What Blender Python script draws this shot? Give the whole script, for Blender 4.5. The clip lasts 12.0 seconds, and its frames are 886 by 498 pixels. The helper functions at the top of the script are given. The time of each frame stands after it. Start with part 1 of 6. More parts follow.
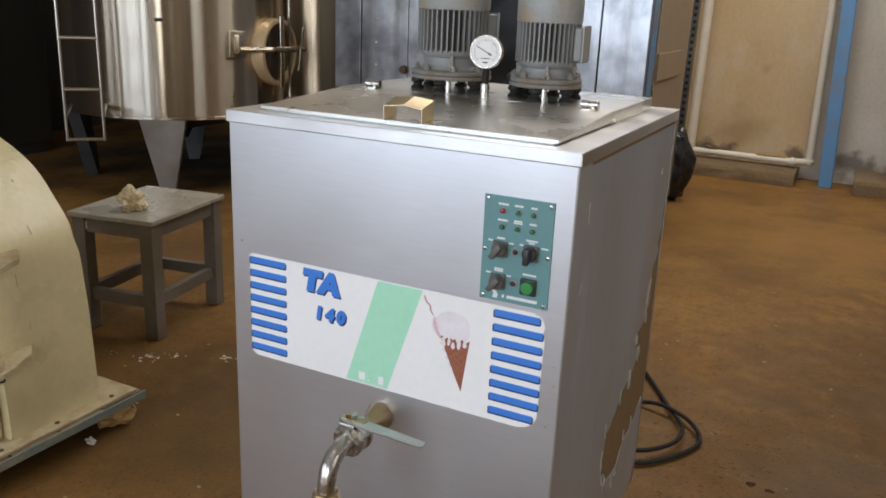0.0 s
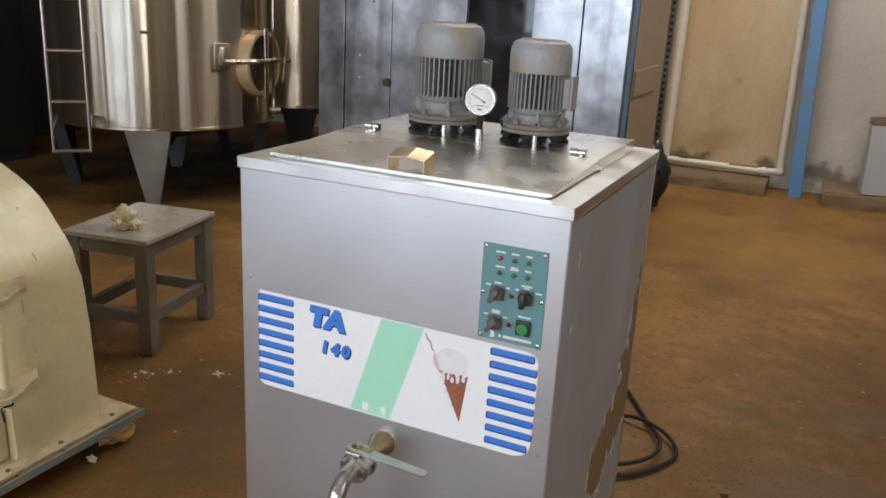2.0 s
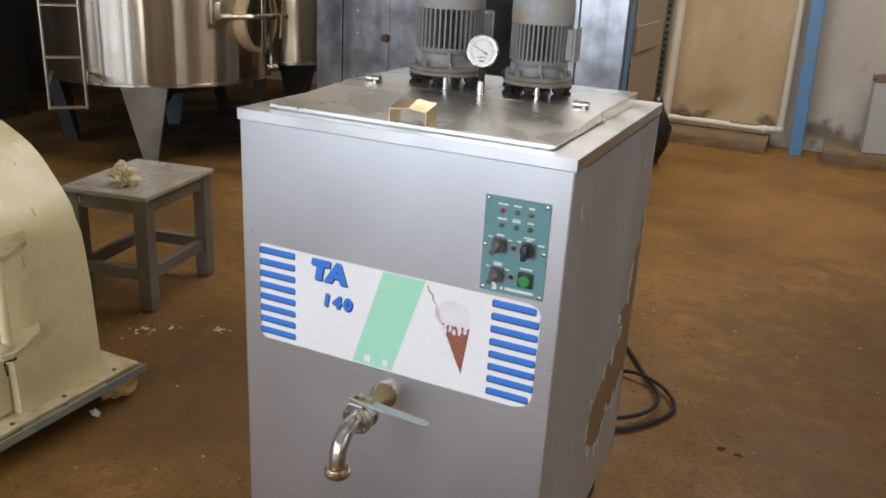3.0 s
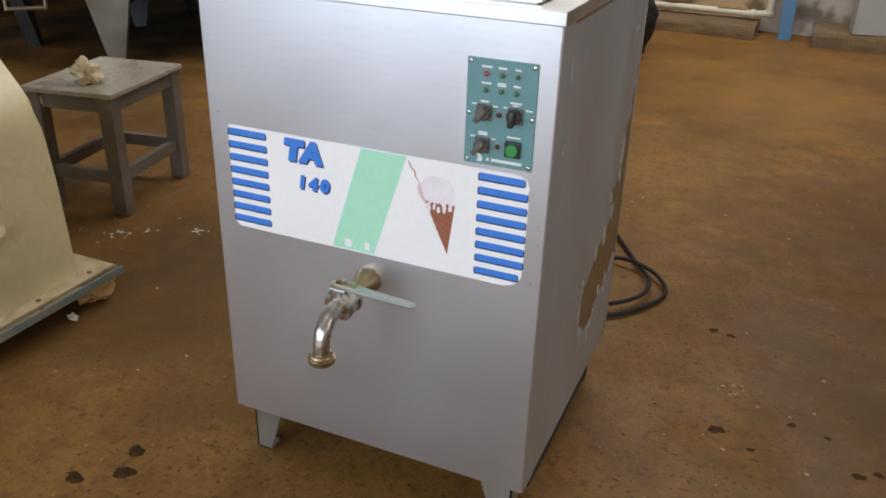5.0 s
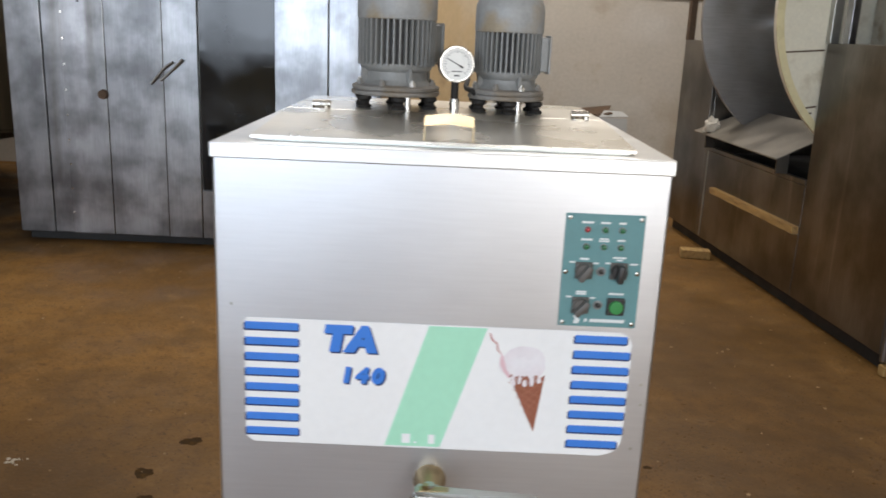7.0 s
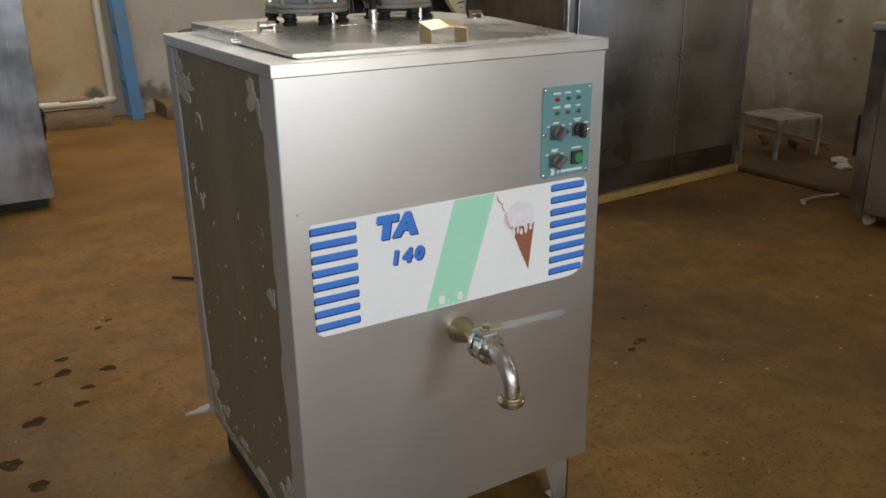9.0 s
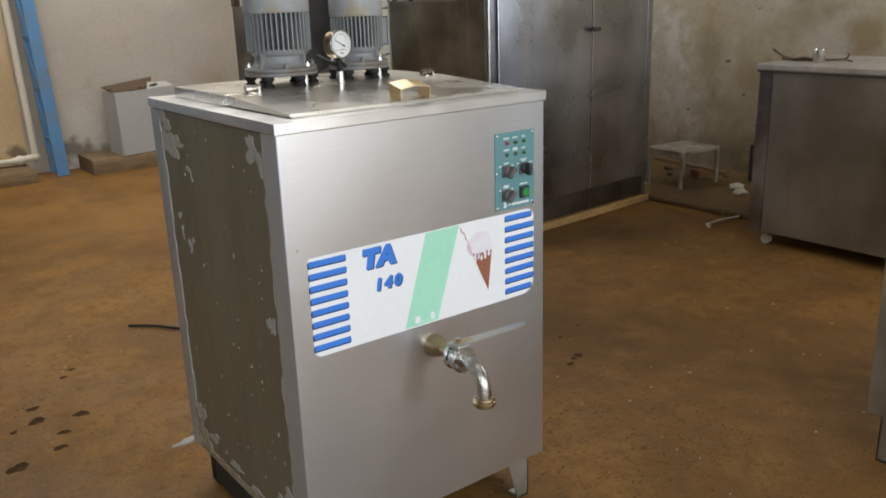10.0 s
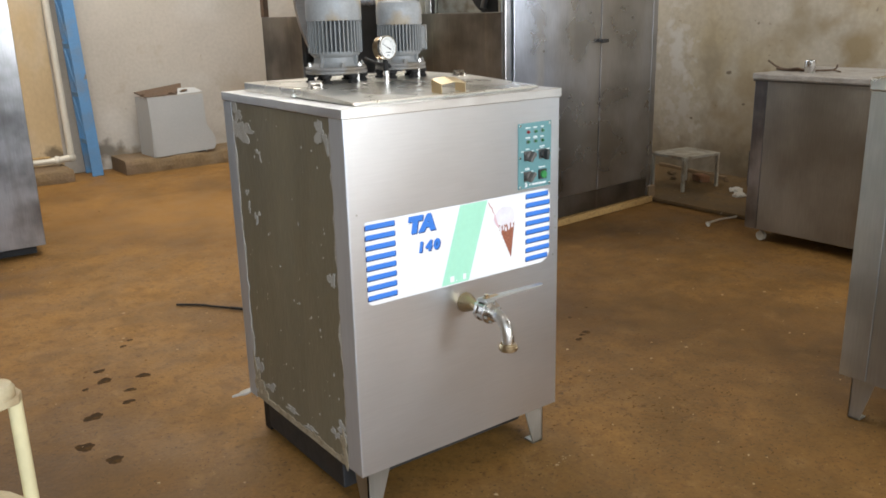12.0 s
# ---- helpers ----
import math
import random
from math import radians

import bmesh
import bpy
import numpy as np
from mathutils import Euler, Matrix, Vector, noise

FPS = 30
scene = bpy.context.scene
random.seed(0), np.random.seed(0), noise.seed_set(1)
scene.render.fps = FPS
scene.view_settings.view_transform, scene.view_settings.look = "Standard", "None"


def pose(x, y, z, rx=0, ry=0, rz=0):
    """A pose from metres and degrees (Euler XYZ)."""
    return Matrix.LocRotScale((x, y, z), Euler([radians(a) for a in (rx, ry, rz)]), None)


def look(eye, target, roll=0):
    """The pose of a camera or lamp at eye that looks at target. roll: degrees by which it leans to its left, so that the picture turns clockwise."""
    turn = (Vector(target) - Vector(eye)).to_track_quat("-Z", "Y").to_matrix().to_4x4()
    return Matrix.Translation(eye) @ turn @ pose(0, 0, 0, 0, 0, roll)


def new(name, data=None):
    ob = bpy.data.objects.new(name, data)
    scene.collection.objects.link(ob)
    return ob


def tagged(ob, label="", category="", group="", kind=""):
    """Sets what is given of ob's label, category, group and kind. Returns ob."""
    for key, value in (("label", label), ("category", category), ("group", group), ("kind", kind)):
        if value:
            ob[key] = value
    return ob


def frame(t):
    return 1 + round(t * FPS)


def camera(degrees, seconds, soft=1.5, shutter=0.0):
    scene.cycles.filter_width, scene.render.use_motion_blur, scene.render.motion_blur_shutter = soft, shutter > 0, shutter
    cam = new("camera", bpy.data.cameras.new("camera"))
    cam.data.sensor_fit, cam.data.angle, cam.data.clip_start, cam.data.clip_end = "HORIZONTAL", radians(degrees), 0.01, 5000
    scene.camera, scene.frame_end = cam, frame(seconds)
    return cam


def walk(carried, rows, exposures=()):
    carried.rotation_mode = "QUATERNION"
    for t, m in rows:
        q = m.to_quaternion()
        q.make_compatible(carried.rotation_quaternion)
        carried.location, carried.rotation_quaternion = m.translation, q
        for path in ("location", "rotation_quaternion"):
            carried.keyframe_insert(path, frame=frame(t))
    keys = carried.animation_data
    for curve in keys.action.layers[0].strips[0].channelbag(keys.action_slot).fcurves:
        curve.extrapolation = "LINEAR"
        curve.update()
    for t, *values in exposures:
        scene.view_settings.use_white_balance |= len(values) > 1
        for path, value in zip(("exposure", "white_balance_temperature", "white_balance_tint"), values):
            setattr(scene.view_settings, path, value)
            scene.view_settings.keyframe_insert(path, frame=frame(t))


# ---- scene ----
cam = camera(56.1, 12.0, 1.65, 0.35)
PATH = [
    (0, (0.833, -1.408, 1.5), (-0.017, 0.307, 0.919), 2.5),
    (0.2, (0.821, -1.423, 1.528), (-0.012, 0.307, 0.971), 3.5),
    (0.5, (0.807, -1.433, 1.588), (-0.001, 0.335, 1.119), 3.7),
    (1, (0.808, -1.441, 1.589), (-0.003, 0.308, 1.057), 2.1),
    (1.5, (0.83, -1.51, 1.621), (0.016, 0.235, 1.079), 2.5),
    (2, (0.821, -1.517, 1.627), (0.027, 0.222, 1.041), 3.1),
    (2.5, (0.824, -1.527, 1.626), (0.037, 0.205, 1.012), 3.2),
    (3, (0.815, -1.521, 1.609), (0.042, 0.195, 0.933), 3.2),
    (3.5, (0.805, -1.512, 1.587), (0.041, 0.182, 0.846), 3.1),
    (3.7, (0.804, -1.509, 1.578), (0.03, 0.174, 0.824), 2.9),
    (5.3, (0.791, -1.441, 1.482), (0.122, 0.22, 0.591), 2.4),
    (5.5, (0.787, -1.432, 1.466), (0.154, 0.26, 0.607), 3.9),
    (6, (0.66, -1.333, 1.456), (0.291, 0.506, 0.761), 3.4),
    (6.2, (0.563, -1.309, 1.46), (0.303, 0.584, 0.87), 2.6),
    (6.5, (0.384, -1.305, 1.449), (0.245, 0.611, 0.892), 6.4),
    (6.7, (0.232, -1.362, 1.441), (0.129, 0.569, 0.932), 5.2),
    (8.3, (-0.731, -1.508, 1.45), (-0.021, 0.27, 0.87), -2.6),
    (8.5, (-0.796, -1.509, 1.439), (0.033, 0.196, 0.801), -1.3),
    (9, (-0.92, -1.479, 1.432), (0.042, 0.142, 0.763), -0.8),
    (9.5, (-1.033, -1.521, 1.453), (0.031, 0.04, 0.798), -1.5),
    (10, (-1.19, -1.643, 1.494), (-0.042, -0.111, 0.916), -1.9),
    (10.5, (-1.309, -1.768, 1.516), (-0.173, -0.2, 1.014), 0.0),
    (11, (-1.402, -1.855, 1.511), (-0.288, -0.286, 0.966), -0.7),
    (11.5, (-1.474, -1.908, 1.493), (-0.334, -0.375, 0.903), -0.9),
    (12, (-1.504, -1.93, 1.488), (-0.362, -0.383, 0.94), -1.4),
]
walk(cam, [(t, look(eye, target, roll)) for t, eye, target, roll in PATH],
     [(0.0, -0.42, 6500, 14), (0.5, -0.38, 6500, 14), (1.5, -0.42, 6500, 14), (2.0, -0.34, 6500, 14), (2.5, -0.27, 6500, 14), (3.7, -0.29, 6500, 14), (5.9, -0.28, 6500, 14), (6.2, -0.26, 6500, 13), (6.7, -0.22, 6500, 13), (8.3, -0.62, 6700, 11), (9.2, -0.62, 6650, 11), (9.5, -0.34, 6550, 11),
      (10.0, -0.24, 6500, 11), (10.5, 0.06, 6450, 11), (11.0, 0.06, 6450, 11), (11.5, 0.05, 6500, 11), (12.0, 0.25, 6400, 11)])

# ---- light ----
SUN_ELEV, SUN_ROT = radians(50), radians(-27)
world = bpy.data.worlds.new("sky")
scene.world = world
world.use_nodes = True
wt = world.node_tree
sky = wt.nodes.new("ShaderNodeTexSky")
sky.sky_type, sky.sun_disc = "NISHITA", False
sky.sun_elevation, sky.sun_rotation = SUN_ELEV, SUN_ROT
wt.links.new(sky.outputs[0], wt.nodes["Background"].inputs[0])
wt.nodes["Background"].inputs[1].default_value = 0.12

sun_lamp = new("sun", bpy.data.lights.new("sun", "SUN"))
sun_lamp.data.energy, sun_lamp.data.angle, sun_lamp.data.color = 3.0, radians(0.5), (1, 0.95, 0.87)
sun_lamp.matrix_world = look((0, 0, 0), (0.3, -0.6, -0.8))


def daylight(name, eye, target, width, height, watts, color):
    """Sky light that enters by an opening."""
    lamp = new(name, bpy.data.lights.new(name, "AREA"))
    lamp.data.shape, lamp.data.size, lamp.data.size_y = "RECTANGLE", width, height
    lamp.data.energy, lamp.data.color = watts, color
    lamp.matrix_world = look(eye, target)
    return lamp


daylight("gate_daylight", (-2.85, -6.95, 2.5), (-2.85, 0, 2.0), 4.6, 3.1, 370, (0.76, 0.89, 1.04))
daylight("window_daylight", (2.0, -6.95, 2.1), (2.0, 0, 1.6), 2.6, 2.3, 205, (0.97, 0.98, 0.96))
# east window is unseen, assumed from the bright cabinet doors
daylight("window_daylight", (4.85, -0.85, 2.4), (2.0, -0.6, 1.9), 1.4, 1.8, 34, (0.92, 0.96, 1.0))
# west window is unseen, added to light the oven front and the tanks
daylight("window_daylight", (-6.55, -4.6, 2.3), (-2.0, -2.2, 1.4), 1.5, 2.5, 60, (0.86, 0.93, 1.0))
daylight("roof_light_daylight", (0.4, 4.6, 5.5), (0.4, 4.6, 0), 6.2, 1.4, 330, (1.0, 0.97, 0.92))
# second roof light is unseen, added as weak fill from above
daylight("roof_light_daylight", (0.6, -1.5, 5.5), (0.6, -1.5, 0), 4.0, 1.0, 20, (1.0, 0.98, 0.95))


# ---- materials ----
def material(name, color, rough=0.6, metal=0.0, vary=0.12, scale=6.0, fine=60.0, bump=0.1, stretch=(1, 1, 1),
             second=None, second_scale=1.5, second_at=(0.45, 0.7), rough_vary=0.1, coat=0.0, island=0.0, depth=0.01, spread=0.0, specks=None, gloss=0.5, cloud=None, clear=None):
    """Surface with colour varied at two scales, stains of a second colour, fine relief and uneven gloss."""
    m = bpy.data.materials.new(name)
    m.use_nodes = True
    nt = m.node_tree
    n, l = nt.nodes, nt.links
    p = n["Principled BSDF"]
    p.inputs["Metallic"].default_value = metal
    p.inputs["Coat Weight"].default_value = coat
    p.inputs["Specular IOR Level"].default_value = gloss
    p.inputs["Anisotropic"].default_value, p.inputs["Anisotropic Rotation"].default_value = spread, 0.25
    co = n.new("ShaderNodeTexCoord")
    mp = n.new("ShaderNodeMapping")
    mp.inputs["Scale"].default_value = stretch
    l.new(co.outputs["Object"], mp.inputs[0])

    def noise_tex(s, detail=4.0, src=None):
        t = n.new("ShaderNodeTexNoise")
        t.inputs["Scale"].default_value, t.inputs["Detail"].default_value = s, detail
        l.new((src or mp).outputs[0], t.inputs["Vector"])
        return t

    big, small = noise_tex(scale), noise_tex(fine, 3.0)
    mix = n.new("ShaderNodeMath")
    mix.operation = "ADD"
    l.new(big.outputs[0], mix.inputs[0])
    l.new(small.outputs[0], mix.inputs[1])
    rng = n.new("ShaderNodeMapRange")
    rng.inputs[1].default_value, rng.inputs[2].default_value = 0.6, 1.4
    rng.inputs[3].default_value, rng.inputs[4].default_value = 1 - vary, 1 + vary
    l.new(mix.outputs[0], rng.inputs[0])
    base = n.new("ShaderNodeRGB")
    base.outputs[0].default_value = (*color, 1)
    src = base.outputs[0]
    if second:
        wide = noise_tex(second_scale, 6.0)
        ramp = n.new("ShaderNodeMapRange")
        ramp.inputs[1].default_value, ramp.inputs[2].default_value = second_at
        l.new(wide.outputs[0], ramp.inputs[0])
        mc = n.new("ShaderNodeMix")
        mc.data_type = "RGBA"
        l.new(ramp.outputs[0], mc.inputs[0])
        l.new(src, mc.inputs[6])
        mc.inputs[7].default_value = (*second, 1)
        src = mc.outputs[2]
    for tone, s_scale, lo, hi in specks or ():
        spk = noise_tex(s_scale, 3.0)
        r3 = n.new("ShaderNodeMapRange")
        r3.inputs[1].default_value, r3.inputs[2].default_value = lo, hi
        l.new(spk.outputs[0], r3.inputs[0])
        m3 = n.new("ShaderNodeMix")
        m3.data_type = "RGBA"
        l.new(r3.outputs[0], m3.inputs[0])
        l.new(src, m3.inputs[6])
        m3.inputs[7].default_value = (*tone, 1)
        src = m3.outputs[2]
    mul = n.new("ShaderNodeVectorMath")
    mul.operation = "SCALE"
    l.new(src, mul.inputs[0])
    l.new(rng.outputs[0], mul.inputs["Scale"])
    out = mul.outputs[0]
    if island:
        oi = n.new("ShaderNodeObjectInfo")
        r2 = n.new("ShaderNodeMapRange")
        r2.inputs[3].default_value, r2.inputs[4].default_value = 1 - island, 1 + island
        l.new(oi.outputs["Random"], r2.inputs[0])
        m2 = n.new("ShaderNodeVectorMath")
        m2.operation = "SCALE"
        l.new(out, m2.inputs[0])
        l.new(r2.outputs[0], m2.inputs["Scale"])
        out = m2.outputs[0]
    haze = None
    if cloud:
        haze = n.new("ShaderNodeTexNoise")
        haze.inputs["Scale"].default_value, haze.inputs["Detail"].default_value = cloud[0], 5.0
        l.new(co.outputs["Object"], haze.inputs["Vector"])
        r4 = n.new("ShaderNodeMapRange")
        r4.interpolation_type = "SMOOTHSTEP"
        r4.inputs[1].default_value, r4.inputs[2].default_value = 0.3, 0.7
        r4.inputs[3].default_value, r4.inputs[4].default_value = 1 - cloud[1], 1 + cloud[1]
        l.new(haze.outputs[0], r4.inputs[0])
        m4 = n.new("ShaderNodeVectorMath")
        m4.operation = "SCALE"
        l.new(out, m4.inputs[0])
        l.new(r4.outputs[0], m4.inputs["Scale"])
        out = m4.outputs[0]
    l.new(out, p.inputs["Base Color"])
    rr = n.new("ShaderNodeMapRange")
    rr.interpolation_type = "SMOOTHSTEP"
    rr.inputs[1].default_value, rr.inputs[2].default_value = 0.3, 0.7
    rr.inputs[3].default_value, rr.inputs[4].default_value = max(rough - rough_vary, 0.03), min(rough + rough_vary, 1)
    l.new((haze or big).outputs[0], rr.inputs[0])
    l.new(rr.outputs[0], p.inputs["Roughness"])
    if bump:
        b = n.new("ShaderNodeBump")
        b.inputs["Strength"].default_value, b.inputs["Distance"].default_value = bump, depth
        l.new(mix.outputs[0], b.inputs["Height"])
        l.new(b.outputs[0], p.inputs["Normal"])
    if clear:
        # smooth part of the ground finish: a tighter lobe mixed into the wide one
        q = n.new("ShaderNodeBsdfPrincipled")
        q.inputs["Metallic"].default_value, q.inputs["Roughness"].default_value = metal, clear[0]
        q.inputs["Anisotropic"].default_value, q.inputs["Anisotropic Rotation"].default_value = clear[2], 0.25
        l.new(out, q.inputs["Base Color"])
        ms = n.new("ShaderNodeMixShader")
        ms.inputs[0].default_value = clear[1]
        l.new(p.outputs[0], ms.inputs[1])
        l.new(q.outputs[0], ms.inputs[2])
        l.new(ms.outputs[0], n["Material Output"].inputs[0])
    return m


def steel(name, color=(0.6, 0.6, 0.61), rough=0.32, along="x", vary=0.06, bump=0.03, second=None, scale=2.0, spread=0.6, rough_vary=0.05, **more):
    """Brushed stainless sheet; along: the way of the brushing."""
    stretch = {"x": (0.06, 1, 1), "z": (1, 1, 0.06), "y": (1, 0.06, 1)}[along]
    return material(name, color, rough, 1.0, vary, scale, 160.0, bump, stretch, second, rough_vary=rough_vary, depth=0.004, spread=spread, **more)



def stain(m, centre, radii, tone, scale=4.0, ragged=0.9, soft=0.5, amount=1.0):
    """Adds one stain or painted tone of its own uneven outline to a material, at a place on the surface."""
    nt = m.node_tree
    n, l = nt.nodes, nt.links
    p = n["Principled BSDF"]
    src = p.inputs["Base Color"].links[0].from_socket
    co = n.new("ShaderNodeTexCoord")
    sub = n.new("ShaderNodeVectorMath")
    sub.operation = "SUBTRACT"
    sub.inputs[1].default_value = centre
    l.new(co.outputs["Object"], sub.inputs[0])
    div = n.new("ShaderNodeVectorMath")
    div.operation = "DIVIDE"
    div.inputs[1].default_value = radii
    l.new(sub.outputs[0], div.inputs[0])
    far = n.new("ShaderNodeVectorMath")
    far.operation = "LENGTH"
    l.new(div.outputs[0], far.inputs[0])
    tex = n.new("ShaderNodeTexNoise")
    tex.inputs["Scale"].default_value, tex.inputs["Detail"].default_value = scale, 7.0
    l.new(co.outputs["Object"], tex.inputs["Vector"])
    mad = n.new("ShaderNodeMath")
    mad.operation = "MULTIPLY_ADD"
    mad.inputs[1].default_value = 4 * ragged
    l.new(tex.outputs[0], mad.inputs[0])
    l.new(far.outputs["Value"], mad.inputs[2])
    r = n.new("ShaderNodeMapRange")
    r.inputs[1].default_value, r.inputs[2].default_value = 1 + 2 * ragged, 1 + 2 * ragged - soft
    r.inputs[3].default_value, r.inputs[4].default_value = 0.0, amount
    l.new(mad.outputs[0], r.inputs[0])
    mc = n.new("ShaderNodeMix")
    mc.data_type = "RGBA"
    l.new(r.outputs[0], mc.inputs[0])
    l.new(src, mc.inputs[6])
    mc.inputs[7].default_value = (*tone, 1)
    l.new(mc.outputs[2], p.inputs["Base Color"])


STEEL_FRONT = steel("brushed_steel_front", (0.69, 0.705, 0.725), 0.36, "x", 0.045, 0.0, spread=0.3, cloud=(4.0, 0.025), rough_vary=0.01)
STEEL_TOP = steel("brushed_steel_top", (0.73, 0.70, 0.635), 0.29, "x", 0.06, 0.0, spread=0.0, cloud=(5.0, 0.07), rough_vary=0.05)
STEEL_RIM = steel("folded_steel_rim", (0.78, 0.78, 0.77), 0.36, "x", 0.05, 0.0, spread=0.3, cloud=(8.0, 0.05), rough_vary=0.05)
STEEL_FOLD = material("scuffed_steel_fold", (0.50, 0.505, 0.51), 0.42, 0.55, 0.07, 5, 80, 0.02, (1, 1, 0.1), second=(0.44, 0.43, 0.42), second_scale=4)
STEEL_DULL = steel("dull_steel", (0.52, 0.53, 0.495), 0.44, "z", 0.1, 0.04, (0.33, 0.32, 0.3), spread=0.0, cloud=(3.0, 0.14))
STEEL_TANK = steel("tank_steel", (0.50, 0.44, 0.35), 0.25, "z", 0.08, 0.02, scale=3.0, spread=0.97)
STEEL_WALL = steel("oven_steel", (0.33, 0.335, 0.35), 0.37, "z", 0.16, 0.04, (0.36, 0.36, 0.365), spread=0.3, cloud=(4.0, 0.4), clear=(0.22, 0.35, 0.3),
                   specks=[((0.48, 0.48, 0.5), 3.5, 0.58, 0.72), ((0.2, 0.19, 0.18), 6.0, 0.6, 0.8)])
CAB_STEEL = steel("cabinet_steel", (0.455, 0.48, 0.54), 0.29, "z", 0.16, 0.0, (0.40, 0.39, 0.39), spread=0.5, cloud=(2.5, 0.2), specks=[((0.52, 0.52, 0.53), 5.0, 0.6, 0.75)])
STEEL_DARK = steel("soiled_steel", (0.24, 0.227, 0.21), 0.36, "z", 0.16, 0.04, (0.13, 0.115, 0.1), spread=0.0, cloud=(3.0, 0.35), specks=[((0.34, 0.31, 0.27), 9.0, 0.62, 0.8)])
# darker copy of the steel, shade put into its colour
SHADE_STEEL = steel("shaded_steel", (0.13, 0.12, 0.105), 0.5, "z", 0.15, 0.04, spread=0.0)
LADDER_STEEL = steel("ladder_tube_steel", (0.42, 0.38, 0.31), 0.35, "z", 0.1, 0.03, spread=0.0)
COUNTER_STEEL = steel("greased_counter_steel", (0.37, 0.36, 0.325), 0.42, "z", 0.12, 0.03, (0.30, 0.28, 0.24), spread=0.0, cloud=(2.2, 0.2))
WORKTOP = material("worn_worktop", (0.36, 0.33, 0.29), 0.6, 0.3, 0.16, 14, 90, 0.2, second=(0.27, 0.24, 0.2), second_scale=9)
BRICK = material("dusty_brick", (0.26, 0.12, 0.055), 0.9, 0.0, 0.25, 18, 90, 0.3, second=(0.2, 0.13, 0.08), second_scale=12)
STOOL_SEAT = material("grimy_seat", (0.30, 0.27, 0.21), 0.6, 0.0, 0.2, 12, 80, 0.15, second=(0.5, 0.46, 0.38), second_scale=8, second_at=(0.5, 0.65))
PLATE_DULL = steel("greasy_plate_steel", (0.33, 0.30, 0.255), 0.5, "x", 0.12, 0.03, spread=0.0, cloud=(5.0, 0.15))
CHROME = material("polished_steel", (0.60, 0.58, 0.545), 0.23, 1.0, 0.05, 12, 90, 0.02)
TAP_STEEL = material("satin_cast_steel", (0.56, 0.53, 0.49), 0.30, 1.0, 0.1, 18, 110, 0.08, second=(0.5, 0.45, 0.37), second_scale=20)
HANDLE = material("polished_steel_strip", (0.68, 0.55, 0.34), 0.40, 1.0, 0.05, 15, 90, 0.02)
GOLD_STEEL = material("gold_toned_steel", (0.72, 0.54, 0.32), 0.4, 0.6, 0.08, 12, 90, 0.03)
BRASS = material("aged_nickel_brass", (0.39, 0.29, 0.165), 0.36, 1.0, 0.12, 25, 120, 0.05)
FLOOR = material("earth_stained_concrete", (0.245, 0.123, 0.029), 0.62, 0.0, 0.22, 2.6, 60.0, 0.3,
                 second=(0.105, 0.053, 0.0125), second_scale=0.8, second_at=(0.46, 0.72), rough_vary=0.14, depth=0.006, gloss=0.3,
                 specks=[((0.15, 0.075, 0.0165), 3.6, 0.5, 0.75), ((0.27, 0.148, 0.047), 6.0, 0.58, 0.78), ((0.185, 0.089, 0.019), 11.0, 0.5, 0.7), ((0.14, 0.067, 0.016), 24.0, 0.56, 0.74),
                         ((0.075, 0.037, 0.010), 95.0, 0.61, 0.70), ((0.34, 0.20, 0.075), 70.0, 0.68, 0.76)])
PLASTER = material("stained_plaster", (0.475, 0.425, 0.355), 0.85, 0.0, 0.1, 2.2, 30, 0.15,
                   second=(0.42, 0.37, 0.30), second_scale=0.7, second_at=(0.45, 0.72),
                   specks=[((0.55, 0.51, 0.45), 1.6, 0.56, 0.8), ((0.36, 0.29, 0.21), 3.0, 0.62, 0.85), ((0.3, 0.24, 0.17), 14.0, 0.70, 0.8)])
PLASTER_OCHRE = material("ochre_stained_plaster", (0.55, 0.41, 0.235), 0.85, 0.0, 0.1, 2.2, 30, 0.15,
                         second=(0.47, 0.32, 0.15), second_scale=0.8, second_at=(0.42, 0.7), stretch=(1, 1, 0.6),
                         specks=[((0.60, 0.50, 0.36), 1.8, 0.56, 0.75), ((0.34, 0.24, 0.13), 6.0, 0.66, 0.82)])
PLASTER_EAST = material("mould_stained_plaster", (0.46, 0.395, 0.30), 0.88, 0.0, 0.14, 1.8, 26, 0.15,
                        second=(0.37, 0.29, 0.16), second_scale=0.9, second_at=(0.42, 0.66),
                        specks=[((0.52, 0.47, 0.385), 1.3, 0.54, 0.72), ((0.28, 0.2, 0.11), 4.0, 0.66, 0.82), ((0.24, 0.19, 0.13), 16.0, 0.70, 0.76)])
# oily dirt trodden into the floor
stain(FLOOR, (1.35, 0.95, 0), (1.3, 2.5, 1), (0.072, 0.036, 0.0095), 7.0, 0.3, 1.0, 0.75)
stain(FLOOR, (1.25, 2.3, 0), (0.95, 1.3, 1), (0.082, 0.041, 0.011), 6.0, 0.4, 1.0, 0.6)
# darker area beside the pallet and the stool
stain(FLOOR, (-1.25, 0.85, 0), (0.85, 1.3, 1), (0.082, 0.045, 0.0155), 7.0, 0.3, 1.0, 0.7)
# shade under the tanks, put into the floor colour
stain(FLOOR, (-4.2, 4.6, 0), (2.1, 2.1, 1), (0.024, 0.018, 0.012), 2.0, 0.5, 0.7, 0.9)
# lighter orange area towards the north wall
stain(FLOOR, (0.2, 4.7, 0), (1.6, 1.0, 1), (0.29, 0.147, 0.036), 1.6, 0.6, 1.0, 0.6)
